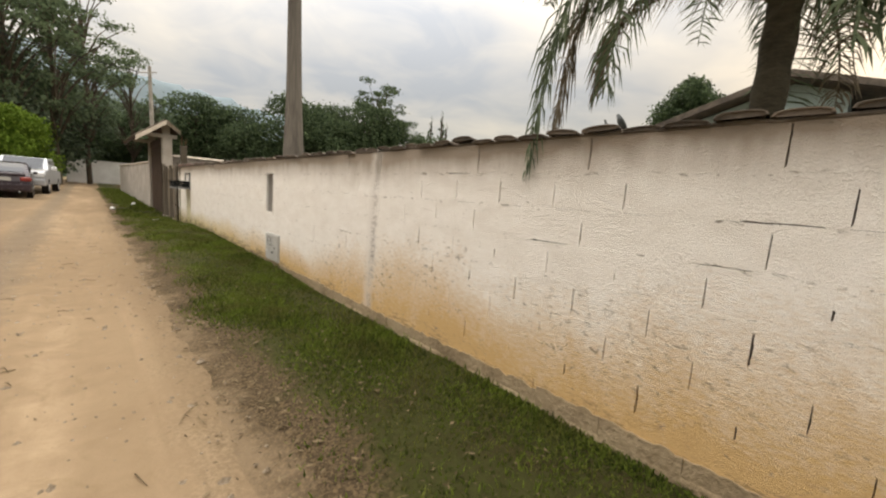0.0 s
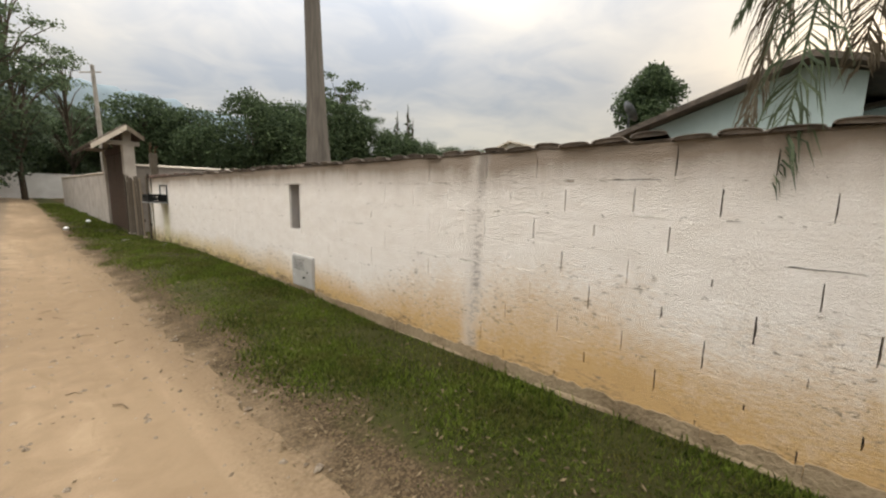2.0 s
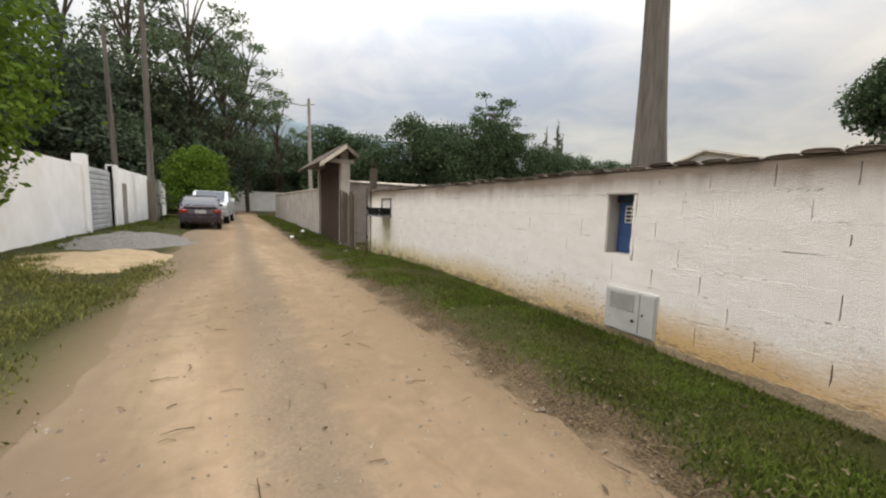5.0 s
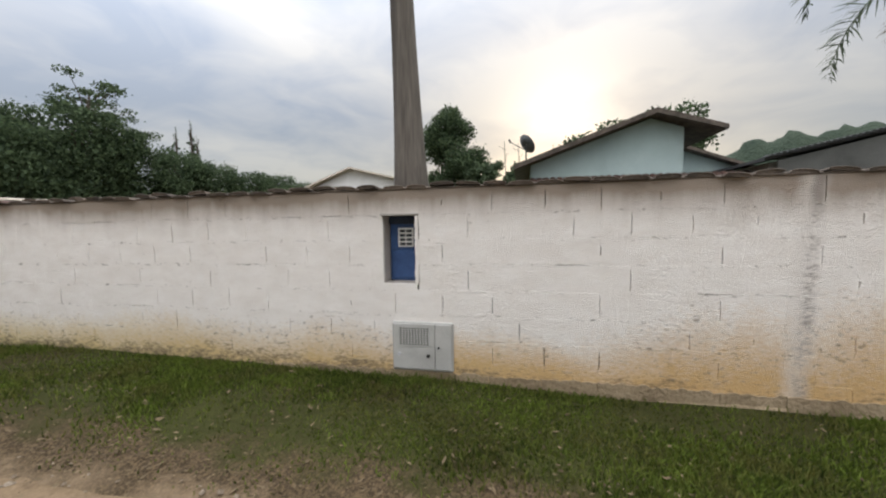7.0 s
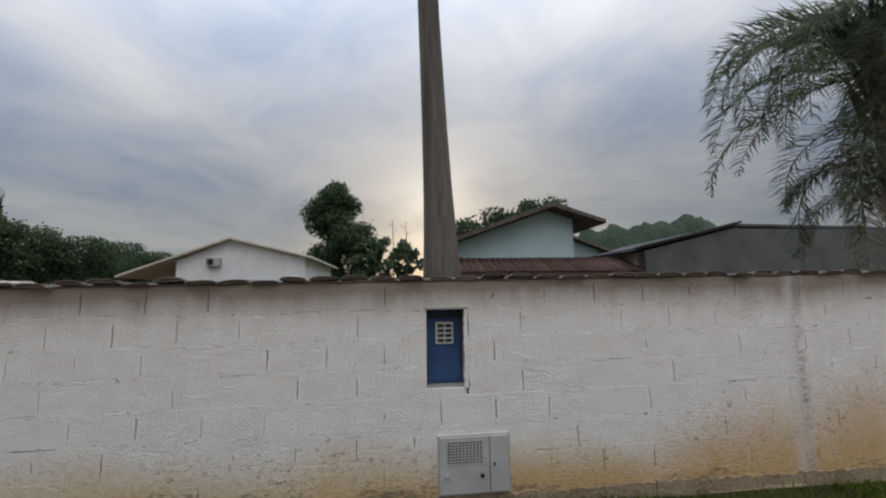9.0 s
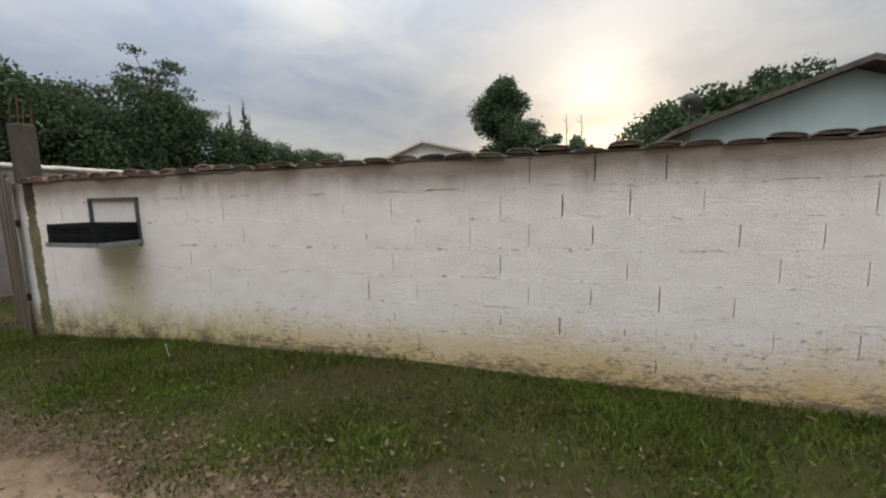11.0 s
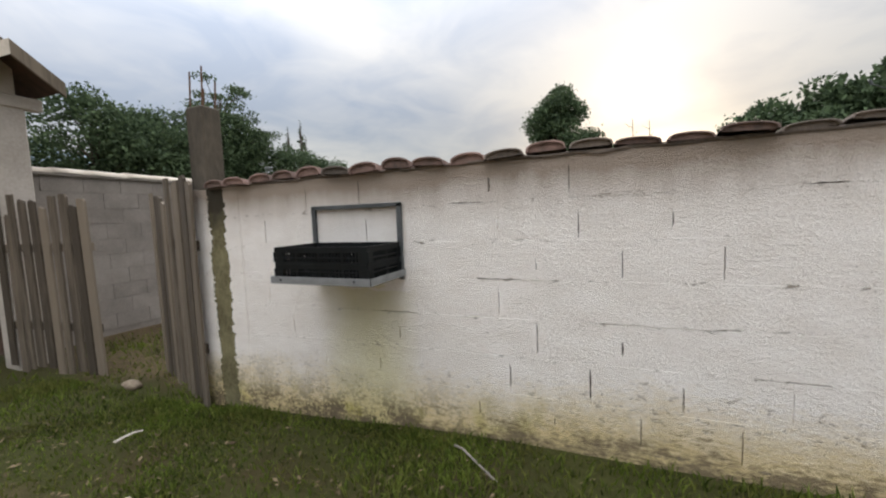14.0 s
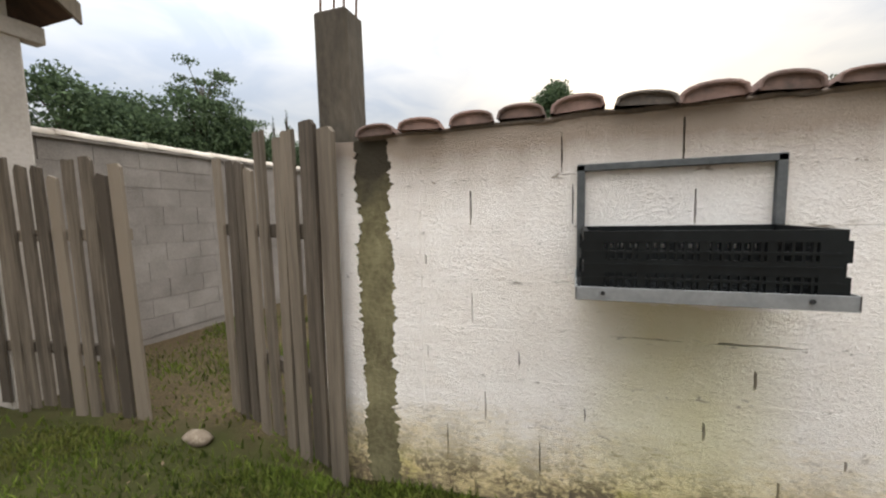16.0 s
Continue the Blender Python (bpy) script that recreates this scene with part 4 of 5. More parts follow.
def tree(label, at, height, spread, clumps, leaves, size, leafmat, seed, low=0.35, trunk=0.16, flat=0.8, hollow=0.35, name="tree", group="", puff=1.0, cone=False):
    r = random.Random(seed)
    ob = thing(name, label, "tree", at, group=group)
    bm = bmesh.new()
    tips, rad = [], []
    bend = [(0, 0, -0.3)]
    for i in range(1, 6):
        bend.append((r.uniform(-1, 1) * 0.02 * height, r.uniform(-1, 1) * 0.02 * height, height * 0.86 * i / 5))
    limb_chain(bm, bend, trunk, trunk * 0.25)
    for i in range(clumps):
        f = low + (0.95 - low) * (i + r.random()) / clumps
        a = r.uniform(0, 2 * math.pi)
        prof = math.sin(math.pi * min(1, (f - low) / (1.02 - low) * 0.80 + 0.16)) ** 0.7
        if cone:
            prof = 1.06 - (f - low) / (1 - low)
        d = spread * prof * r.uniform(0.3, 0.85)
        end = (math.cos(a) * d, math.sin(a) * d, height * f)
        base = Vector((0, 0, height * max(0.2, f - 0.22)))
        mid = base.lerp(Vector(end), 0.5) + Vector((0, 0, height * 0.03))
        limb_chain(bm, [base, mid, end], trunk * 0.4, trunk * 0.08, 5)
        tips.append(end)
        rad.append(puff * spread * r.uniform(0.28, 0.46) * (0.6 + 0.4 * prof) * (prof if cone else 1))
    part("trunk", bm, BARK, ob, smooth=True)
    V, F = leaf_quads(tips, rad, leaves, size, seed, flat, hollow)
    raw("crown", V, F, leafmat, ob)
    return ob


def put_copy(ob, x, y, z, s, turn, label=""):
    c = copy_thing(ob, Matrix.LocRotScale((x, y, z), Euler((0, 0, turn)), (s, s, s)))
    if label:
        c["label"] = label
    return c

# the wood beyond the yards
FOREST = "trees of the wood beyond the yards"
oak = tree("broad dark green tree in the wood", (26, 46, -0.3), 12.6, 5.4, 44, 17000, 0.18, LEAF_DARK, 11, 0.22, 0.3, group=FOREST)
oak2 = tree("dense rounded dark tree in the wood", (17, 48, -0.3), 12.2, 4.8, 42, 17000, 0.18, LEAF_DARK, 12, 0.15, 0.28, group=FOREST)
airy = tree("tall airy tree with open layered branches", (28.2, 47.5, -0.3), 17.0, 6.4, 44, 5000, 0.16, LEAF_DARK, 13, 0.5, 0.2, 0.35, 0.1, group=FOREST, puff=0.5)
fir = tree("narrow dark conifer above the wood", (42, 49, -0.3), 16.5, 1.9, 60, 5000, 0.16, LEAF_DARK, 14, 0.2, 0.14, group=FOREST, cone=True)
tall = tree("tall dark forest tree with thin top", (-9, 45, -0.3), 12.0, 5.8, 40, 11000, 0.18, LEAF_FOREST, 15, 0.12, 0.34, group=FOREST)
tall2 = tree("tall open eucalyptus-like forest tree", (-1.5, 52, -0.3), 20.0, 5.2, 46, 4200, 0.17, LEAF_MID, 16, 0.3, 0.24, 0.5, 0.15, group=FOREST, puff=0.62)
rng = random.Random(21)
for x, y, s in ((21.5, 47, 0.95), (30, 45, 0.92), (33, 42, 0.80), (36.5, 40, 0.72), (12.5, 52, 0.82), (39, 37, 0.62), (46, 38, 0.66), (24, 53, 1.02), (8, 55, 0.88), (44, 33, 0.55)):
    put_copy(rng.choice((oak, oak2)), x, y, -0.3, s, rng.uniform(0, 6.28))
put_copy(fir, 44, 50, -0.3, 0.9, 1.0)
put_copy(fir, 40.6, 50, -0.3, 0.93, 2.2)
for x, y, s in ((-13, 38, 0.95), (-17, 34, 1.0), (-5, 52, 0.98), (-12, 50, 1.1), (-21, 42, 1.1), (-20, 28, 0.9), (-26, 33, 1.0), (-15, 58, 1.1), (-8, 60, 1.0)):
    put_copy(tall, x, y, -0.3, s, rng.uniform(0, 6.28))
for x, y, s in ((-3.5, 47, 0.95), (-10, 43, 1.02), (2.5, 60, 0.8), (-6, 44, 1.05), (-14, 44, 1.0), (5, 62, 0.62), (-17, 40, 1.0)):
    put_copy(tall2, x, y, -0.3, s, rng.uniform(0, 6.28))
for x, y, s in ((-2, 64, 0.7), (2, 66, 0.75), (6, 63, 0.7), (-5, 66, 0.8), (10, 62, 0.72), (-9.5, 40, 0.6), (14, 60, 0.7)):
    put_copy(oak2, x, y, -0.3, s, rng.uniform(0, 6.28))

# clipped round bush, hedge over the wall, round tree and shrubs behind the houses
tree("clipped round bright green bush by the road", (-4.95, 33, -0.1), 4.45, 2.05, 70, 22000, 0.085, LEAF_LIME, 31, 0.18, 0.12, name="round_bush")
tree("bright leafy tree overhanging the white wall", (-8.5, 13.2, -0.1), 7.0, 2.5, 56, 26000, 0.075, LEAF_LIME, 32, 0.15, 0.14)
tree("lone round tree behind the houses", (49.6, 14.6, -0.3), 17.0, 5.0, 60, 30000, 0.19, LEAF_DARK, 33, 0.2, 0.3)
for x, y, h, seed in ((47, 8.5, 9.5, 34), (48, 5.0, 9.0, 35), (46, 11.2, 9.6, 36)):
    tree("feathery shrub tree behind the houses", (x, y, -0.3), h, 2.4, 16, 1500, 0.34, LEAF_MID, seed, 0.3, 0.12, name="shrub")
for x, y, h, seed in ((28, 0.8, 7.6, 37), (27.2, -2.4, 8.2, 38), (26.4, -5.2, 9.0, 39)):
    tree("dark tree behind the aqua house", (x, y, -0.3), h, 3.3, 36, 11000, 0.17, LEAF_DARK, seed, 0.25, 0.16)
for k, (x, y, h) in enumerate(((43, 6.6, 10.8), (43.5, 5.0, 10.6))):
    ob = thing("bare_sapling", "thin leafless sapling against the sky", "sapling", (x, y, -0.3), group="bare saplings")
    bm = limb_chain(bmesh.new(), [(0, 0, 0), (0.15, 0.1, h * 0.5), (0.1, 0.3, h)], 0.09, 0.03, 5)
    for i in range(7):
        z = h * (0.55 + 0.06 * i)
        a = i * 2.4
        limb_chain(bm, [(0.1, 0.2, z), (0.1 + math.cos(a) * 0.8, 0.2 + math.sin(a) * 0.8, z + 0.5)], 0.03, 0.012, 4)
    part("stem", bm, BARK, ob)


def ridge(name, label, pts, base, depth, material, away, seed):
    """A long hill: a crest line over the ground with a bumpy wooded face."""
    V, F = [], []
    n, m = 90, 10
    for j in range(m + 1):
        q = j / m
        for i in range(n + 1):
            f = i / n * (len(pts) - 1)
            k = min(int(f), len(pts) - 2)
            p = Vector(pts[k]).lerp(Vector(pts[k + 1]), f - k)
            hgt = p.z * (1 + 0.10 * noise.noise((i * 0.23, seed, 0)) + 0.035 * noise.noise((i * 0.9, seed, 5)))
            z = base + (hgt - base) * math.sin(q * math.pi / 2)
            nx = noise.noise((i * 0.4, q * 4, seed)) * 0.06 * hgt
            V.append((p.x + away[0] * depth * q + nx, p.y + away[1] * depth * q, z + nx * 0.4 * q))
    for j in range(m):
        for i in range(n):
            a = j * (n + 1) + i
            F.append((a, a + 1, a + n + 2, a + n + 1))
    tagged(raw(name, V, F, material, smooth=True), label, "hill", kind="structure")


ridge("backdrop_mountain", "mountain tinted blue-grey for haze, under low cloud", [(-330, 520, 165), (-120, 570, 140), (40, 575, 122), (120, 565, 113), (195, 548, 103), (300, 500, 72), (420, 420, 42), (520, 320, 26)], -2, 40, MOUNTAIN, (0.2, 1), 3)
ridge("backdrop_hill", "low wooded hill beyond the houses", [(112, -12, 9), (104, -36, 15), (97, -48, 20.5), (90, -60, 20.5), (83, -70, 22), (77, -80, 16.5), (62, -104, 10)], -1, 10, HILL, (1, -0.4), 7)
ridge("backdrop_wood", "distant wooded rise behind the yards", [(40, 75, 8), (70, 66, 8.5), (90, 48, 7), (105, 25, 6.5), (115, 5, 6)], -1, 12, HILL, (0.8, 0.5), 9)
ridge("backdrop_wood_west", "distant wooded slope beyond the road's end", [(-90, 30, 16), (-60, 75, 20), (-20, 100, 21), (15, 105, 17), (40, 95, 12)], -1, 14, HILL, (-0.2, 1), 5)
ridge("backdrop_wood_south", "wooded rise behind the walker", [(-60, -60, 9), (-20, -80, 8), (30, -80, 8), (70, -70, 9)], -1, 14, HILL, (0, -1), 6)

# ---- houses
def prism_roof(y0, z0, ya, za, y1, z1, x0, x1, th=0.10):
    return (extrude_poly([(y0, z0), (ya, za), (ya, za - th), (y0, z0 - th)], x1 - x0, "x", x0),
            extrude_poly([(ya, za), (y1, z1), (y1, z1 - th), (ya, za - th)], x1 - x0, "x", x0))


house = thing("aqua_house", "pale aqua rendered house with a tiled gable roof", "house", (0, 0, 0))
part("wall", extrude_poly([(0.32, -0.3), (4.55, -0.3), (4.55, 2.93), (1.2, 4.12), (0.32, 3.83)], 7.0, "x", 9.3), AQUA, house)
part("wall", extrude_poly([(0.32, -0.3), (-3.0, -0.3), (-3.0, 2.74), (-0.6, 3.60), (0.32, 3.46)], 4.2, "x", 12.0), AQUA, house)
for bm in prism_roof(5.05, 2.88, 1.2, 4.26, -0.55, 3.70, 8.75, 16.6):
    part("roof", bm, TILE, house, "dark weathered tile roof")
for bm in prism_roof(0.3, 3.55, -0.6, 3.72, -3.2, 2.75, 11.6, 16.4):
    part("roof", bm, TILE, house, "dark weathered tile roof")
part("barge_board", extrude_poly([(5.05, 2.90), (1.2, 4.28), (-0.55, 3.72), (-0.55, 3.60), (1.2, 4.14), (5.05, 2.76)], 0.03, "x", 8.72), TILE, house)
porch = extrude_poly([(8.0, 1.98), (9.3, 2.50), (9.3, 2.44), (8.0, 1.90)], 8.4, "y", -3.6)
pr = part("porch_roof", porch, TILE_MAROON, house, "dark red clay tile porch roof")
me = barrel_tile(1.40, 0.2, 0.045, 0.012, TILE_MAROON)
for i in range(41):
    share("roof_tile", me, pr, (8.65, -3.5 + i * 0.2, 2.25), (0, -math.atan2(0.52, 1.3), 0))
for y in (-2.4, 1.0, 4.6):
    part("porch_post", box(8.25, y - 0.07, -0.3, 8.40, y + 0.07, 2.0), WOOD_DARK, house)
part("window", box(9.27, 1.6, 1.0, 9.30, 2.9, 2.1), GLASS, house)

dish = thing("satellite_dish", "grey satellite dish on the roof edge", "satellite dish", (9.0, 4.70, 3.0))
bm = bmesh.new()
bmesh.ops.create_cone(bm, cap_ends=False, segments=24, radius1=0.02, radius2=0.30, depth=0.10)
bmesh.ops.transform(bm, matrix=Matrix.Translation((-0.05, 0.0, 0.50)) @ Euler((radians(58), radians(0), radians(35))).to_matrix().to_4x4(), verts=bm.verts[:])
bmesh.ops.solidify(bm, geom=bm.faces[:], thickness=0.012)
part("reflector", bm, STEEL, dish, smooth=True)
part("mast", tube((0, 0, -0.15), (0, 0, 0.48), 0.022), STEEL, dish)
part("arm", tube((0, 0.02, 0.35), (0.05, 0.48, 0.62), 0.012), STEEL, dish)
part("receiver", tube((0.05, 0.46, 0.60), (0.06, 0.50, 0.70), 0.03), STEEL, dish)

shed = thing("grey_roofed_building", "long low building with a fibre-cement roof", "house", (0, 0, 0))
part("wall", extrude_poly([(-1.3, -0.3), (-14, -0.3), (-14, 3.0), (-4.4, 3.25), (-1.3, 2.62)], 5.0, "x", 8.4), PLASTER, shed)
part("roof", extrude_poly([(-1.0, 2.70), (-4.4, 3.47), (-4.4, 3.39), (-1.0, 2.62)], 6.0, "x", 8.0), FIBRE, shed)
part("roof", extrude_poly([(-4.4, 3.47), (-15, 3.30), (-15, 3.22), (-4.4, 3.39)], 6.0, "x", 8.0), FIBRE, shed)
part("long_wall", box(7.95, -15, 1.2, 8.05, -4.4, 3.30), GREYDARK, shed, "dark grey rendered long wall")
part("end_wall", extrude_poly([(-1.25, 2.60), (-4.4, 3.34), (-4.4, 1.2), (-1.25, 1.2)], 0.06, "x", 7.9), GREYDARK, shed)
edge_me = barrel_tile(0.30, 0.12, 0.05, 0.012, FIBRE)
for i in range(28):
    f = i / 27
    share("roof_tile", edge_me, shed, (7.92, -1.05 - 3.35 * f, 2.70 + 0.76 * f), (0, 0, 0))

wh = thing("white_house", "white rendered house with a shallow gable roof", "house", (0, 0, 0))
part("wall", extrude_poly([(19.1, -0.3), (11.8, -0.3), (11.8, 3.85), (16.05, 4.85), (19.1, 3.6)], 9.0, "x", 21.3), WHITE, wh)
for bm in prism_roof(22.1, 2.75, 16.05, 4.98, 11.3, 3.80, 20.9, 30.6, 0.12):
    part("roof", bm, CAP, wh, "pale roof slope")
ac = part("air_conditioner", box(21.0, 16.6, 3.25, 21.3, 17.35, 3.75, 0.02), METER, wh, "white wall air conditioner")
part("fan_grille", tube((20.99, 17.1, 3.5), (20.975, 17.1, 3.5), 0.19, n=20), WIRE, ac)
roof5 = thing("white_shed", "small white gabled outbuilding", "house", (0, 0, 0))
part("wall", extrude_poly([(14.2, -0.3), (17.4, -0.3), (17.4, 2.3), (15.8, 2.9), (14.2, 2.3)], 4.0, "x", 26.3), WHITE, roof5)

# ---- poles and wires by the road
fp = thing("street_pole", "slim pale concrete street pole behind the gate", "pole", (0.9, 26.5, -0.3))
part("shaft", tube((0, 0, 0), (-0.12, 0, 7.2), 0.13, 0.075, 10), CONCRETE, fp)
part("crossarm", tube((-0.62, 0, 6.75), (0.2, 0, 6.95), 0.03), CONCRETE, fp)
lp = thing("concrete_pole", "tall grey weathered pole in front of the white wall", "pole", (-6.48, 26.6, -0.2))
part("foot", box(-0.17, -0.14, 0, 0.17, 0.14, 2.2, 0.03), WOOD_POLE, lp)
part("shaft", tube((0, 0, 0), (-0.05, 0, 11), 0.15, 0.10, 8), WOOD_POLE, lp)
lp2 = thing("timber_pole", "leaning grey timber pole behind the white wall", "pole", (-7.80, 27, -0.2))
part("shaft", tube((0, 0, 0), (-0.25, 0, 9), 0.13, 0.08, 8), WOOD_POLE, lp2)


def cable(a, b, sag, label):
    a, b = Vector(a), Vector(b)
    pts = [a.lerp(b, i / 16) - Vector((0, 0, sag * 4 * (i / 16) * (1 - i / 16))) for i in range(17)]
    tagged(part("overhead_cable", limb_chain(bmesh.new(), pts, 0.018, 0.018, 5), WIRE), label, "cable")


cable((0.32, 6.0, 8.6), (-6.52, 26.6, 9.2), 0.5, "black overhead cable between the poles")
cable((0.28, 26.5, 6.5), (-8.55, 27, 7.8), 0.3, "thin black overhead cable over the road")

# mailbox stand beside the far wall
rackp = thing("bin_stand", "dark metal basket stand by the white wall", "bin", (-6.2, 27.0, -0.1))
part("leg", tube((0, 0, 0), (0, 0, 0.95), 0.03), WIRE, rackp)
for k in range(5):
    part("bar", tube((-0.45, -0.3 + 0.15 * k, 0.95), (0.45, -0.3 + 0.15 * k, 0.95), 0.015, n=5), WIRE, rackp)
for sx in (-0.45, 0.0, 0.45):
    part("bar", tube((sx, -0.32, 0.95), (sx, -0.32, 1.35), 0.012, n=5), WIRE, rackp)
part("rim", tube((-0.47, -0.32, 1.35), (0.47, -0.32, 1.35), 0.014, n=5), WIRE, rackp)


# ---- cars
def wheel(par, x, y, r, w):
    t = part("wheel", tube((x - w / 2, y, r), (x + w / 2, y, r), r, n=22), TYRE, par)
    part("rim", tube((x - w / 2 - 0.006, y, r), (x + w / 2 + 0.006, y, r), r * 0.62, n=16), GALV, t)


def car_body(profile, half, tuck):
    """Side outline extruded across, narrowing towards the roof, with rounded edges."""
    bm = extrude_poly(profile, 2 * half, "x", -half)
    zmax = max(z for _, z in profile)
    for v in bm.verts:
        v.co.x *= 1 - tuck * max(0.0, (v.co.z - zmax * 0.6) / (zmax * 0.4))
    bmesh.ops.bevel(bm, geom=bm.edges[:], offset=0.05, segments=3, affect="EDGES", profile=0.6)
    return bm


def sedan(at, turn):
    c = thing("sedan_car", "dark plum sedan parked on the road, its back to the lane", "car", at)
    c.scale = (0.9, 1.0, 1.0)
    c.rotation_euler = (0, 0, turn)
    prof = [(-2.12, 0.25), (-2.22, 0.42), (-2.22, 0.66), (-2.15, 0.90), (-2.02, 0.97), (-1.62, 1.01), (-1.32, 1.20), (-0.98, 1.36), (-0.55, 1.43), (0.1, 1.43), (0.5, 1.34), (1.05, 0.99), (1.75, 0.88), (2.12, 0.72), (2.2, 0.5), (2.1, 0.25)]
    part("body", car_body(prof, 0.82, 0.18), CARDARK, c, smooth=False)
    part("rear_window", extrude_poly([(-1.615, 1.03), (-1.33, 1.215), (-1.0, 1.365), (-0.97, 1.345), (-1.31, 1.19), (-1.59, 1.0)], 1.20, "x", -0.60), GLASS, c)
    for s in (-1, 1):
        part("side_window", box(s * 0.785 - 0.02, -0.85, 1.0, s * 0.785 + 0.02, 0.3, 1.31, 0.012), GLASS, c)
        part("tail_light", box(s * 0.66 - 0.17, -2.235, 0.68, s * 0.66 + 0.17, -2.12, 0.85, 0.03), REDLENS, c, "red tail light")
        part("mirror", box(s * 0.92 - 0.09, 0.55, 0.95, s * 0.92 + 0.09, 0.65, 1.07, 0.03), CARDARK, c)
        for y in (-1.32, 1.35):
            wheel(c, s * 0.74, y, 0.31, 0.2)
    part("number_plate", box(-0.22, -2.215, 0.68, 0.22, -2.175, 0.81, 0.004), METER, c, "pale number plate")
    part("bumper", box(-0.82, -2.28, 0.30, 0.82, -2.08, 0.58, 0.05, segs=2), CARDARK, c)
    part("boot_lid", box(-0.66, -2.205, 0.86, 0.66, -1.62, 0.985, 0.03), CARDARK, c)
    part("exhaust", tube((0.45, -2.26, 0.26), (0.45, -2.0, 0.26), 0.03), GALV, c)


def pickup(at, turn):
    c = thing("pickup_truck", "silver double-cab pickup truck parked facing the walker", "car", at)
    c.rotation_euler = (0, 0, turn)
    prof = [(-2.5, 0.45), (-2.55, 0.95), (-2.45, 1.12), (-1.35, 1.2), (-0.7, 1.74), (1.0, 1.76), (1.2, 1.15), (2.6, 1.12), (2.62, 0.45)]
    part("body", car_body(prof, 0.92, 0.14), CARSILVER, c)
    part("windscreen", extrude_poly([(-1.40, 1.20), (-0.76, 1.72), (-0.72, 1.70), (-1.34, 1.18)], 1.36, "x", -0.68), GLASS, c)
    part("bonnet", box(-0.74, -2.40, 1.10, 0.74, -1.40, 1.20, 0.04, segs=2), CARSILVER, c)
    part("grille", box(-0.48, -2.59, 0.78, 0.48, -2.53, 1.0, 0.02), WIRE, c, "dark grille")
    part("bumper", box(-0.94, -2.68, 0.42, 0.94, -2.45, 0.72, 0.06, segs=2), CARSILVER, c)
    for s in (-1, 1):
        part("headlight", box(s * 0.70 - 0.17, -2.60, 0.80, s * 0.70 + 0.17, -2.50, 1.02, 0.03), LENS, c, "clear headlight")
        part("mirror", box(s * 1.06 - 0.11, -1.12, 1.16, s * 1.06 + 0.11, -1.0, 1.36, 0.03), LENS, c)
        part("side_window", box(s * 0.83 - 0.02, -0.9, 1.22, s * 0.83 + 0.02, 0.9, 1.64, 0.02), GLASS, c)
        for y in (-1.6, 1.55):
            wheel(c, s * 0.8, y, 0.37, 0.24)


sedan((-4.36, 24.4, -0.13), radians(3))
pickup((-4.05, 29.0, -0.13), radians(-4))


# ---- palm behind the wall
palm = thing("palm_tree", "palm with drooping feathery fronds behind the wall", "palm tree", (1.0, 0.34, -0.2))
bm = bmesh.new()
prev = None
for i in range(34):
    z = 4.6 * i / 33
    r = 0.080 + 0.010 * (i % 2) + 0.05 * math.exp(-z / 0.4)
    ring = [bm.verts.new((math.cos(2 * math.pi * k / 14) * r, math.sin(2 * math.pi * k / 14) * r, z)) for k in range(14)]
    if prev:
        for k in range(14):
            bm.faces.new((prev[k], prev[(k + 1) % 14], ring[(k + 1) % 14], ring[k]))
    prev = ring
part("trunk", bm, PALMBARK, palm, smooth=True)


def frond(az, up, length, droop, seed, material, leafl=0.50, start=4.5, hang=0.9):
    """A midrib that arches over, with a row of narrow leaflets hanging on each side."""
    r = random.Random(seed)
    V, F = [], []
    p = Vector((0, 0, start))
    ang = up
    pts = []
    n = 46
    side = Vector((-math.sin(az), math.cos(az), 0))
    for i in range(n + 1):
        pts.append(p.copy())
        d = Vector((math.cos(az) * math.cos(ang), math.sin(az) * math.cos(ang), math.sin(ang)))
        p = p + d * (length / n)
        ang = max(ang - droop / n * (0.5 + 1.1 * i / n), -1.45)
    for i in range(n):
        w = 0.018 * (1 - i / n) + 0.003
        k = len(V)
        V += [pts[i] - side * w, pts[i] + side * w, pts[i + 1] + side * w, pts[i + 1] - side * w]
        F.append((k, k + 1, k + 2, k + 3))
    for i in range(4, n):
        f = i / n
        d = (pts[i] - pts[i - 1]).normalized()
        for s in (-1, 1):
            for _ in range(3 if hang > 0.7 else 2):
                L = leafl * (math.sin(math.pi * min(0.97, 0.15 + 0.85 * f)) ** 0.5) * r.uniform(0.7, 1.15)
                base = pts[i] + d * r.uniform(-0.03, 0.03)
                out = (side * s * r.uniform(0.45, 1.0) + d * r.uniform(0.5, 0.9) + Vector((r.uniform(-.2, .2), r.uniform(-.2, .2), r.uniform(-0.15, 0.35) + (0.9 - hang) * 0.5))).normalized()
                midp = base + out * L * 0.5
                tip = midp + (out * (1.4 - hang) + Vector((0, 0, -hang))).normalized() * L * 0.55
                wv = out.cross(Vector((r.uniform(-1, 1), r.uniform(-1, 1), 1))).normalized() * (0.0055 if hang > 0.7 else 0.0085)
                k = len(V)
                V += [base - wv * 0.6, base + wv * 0.6, midp + wv, midp - wv, tip]
                F += [(k, k + 1, k + 2, k + 3), (k + 3, k + 2, k + 4)]
    return raw("frond", [tuple(v) for v in V], F, material, palm)


rng = random.Random(77)
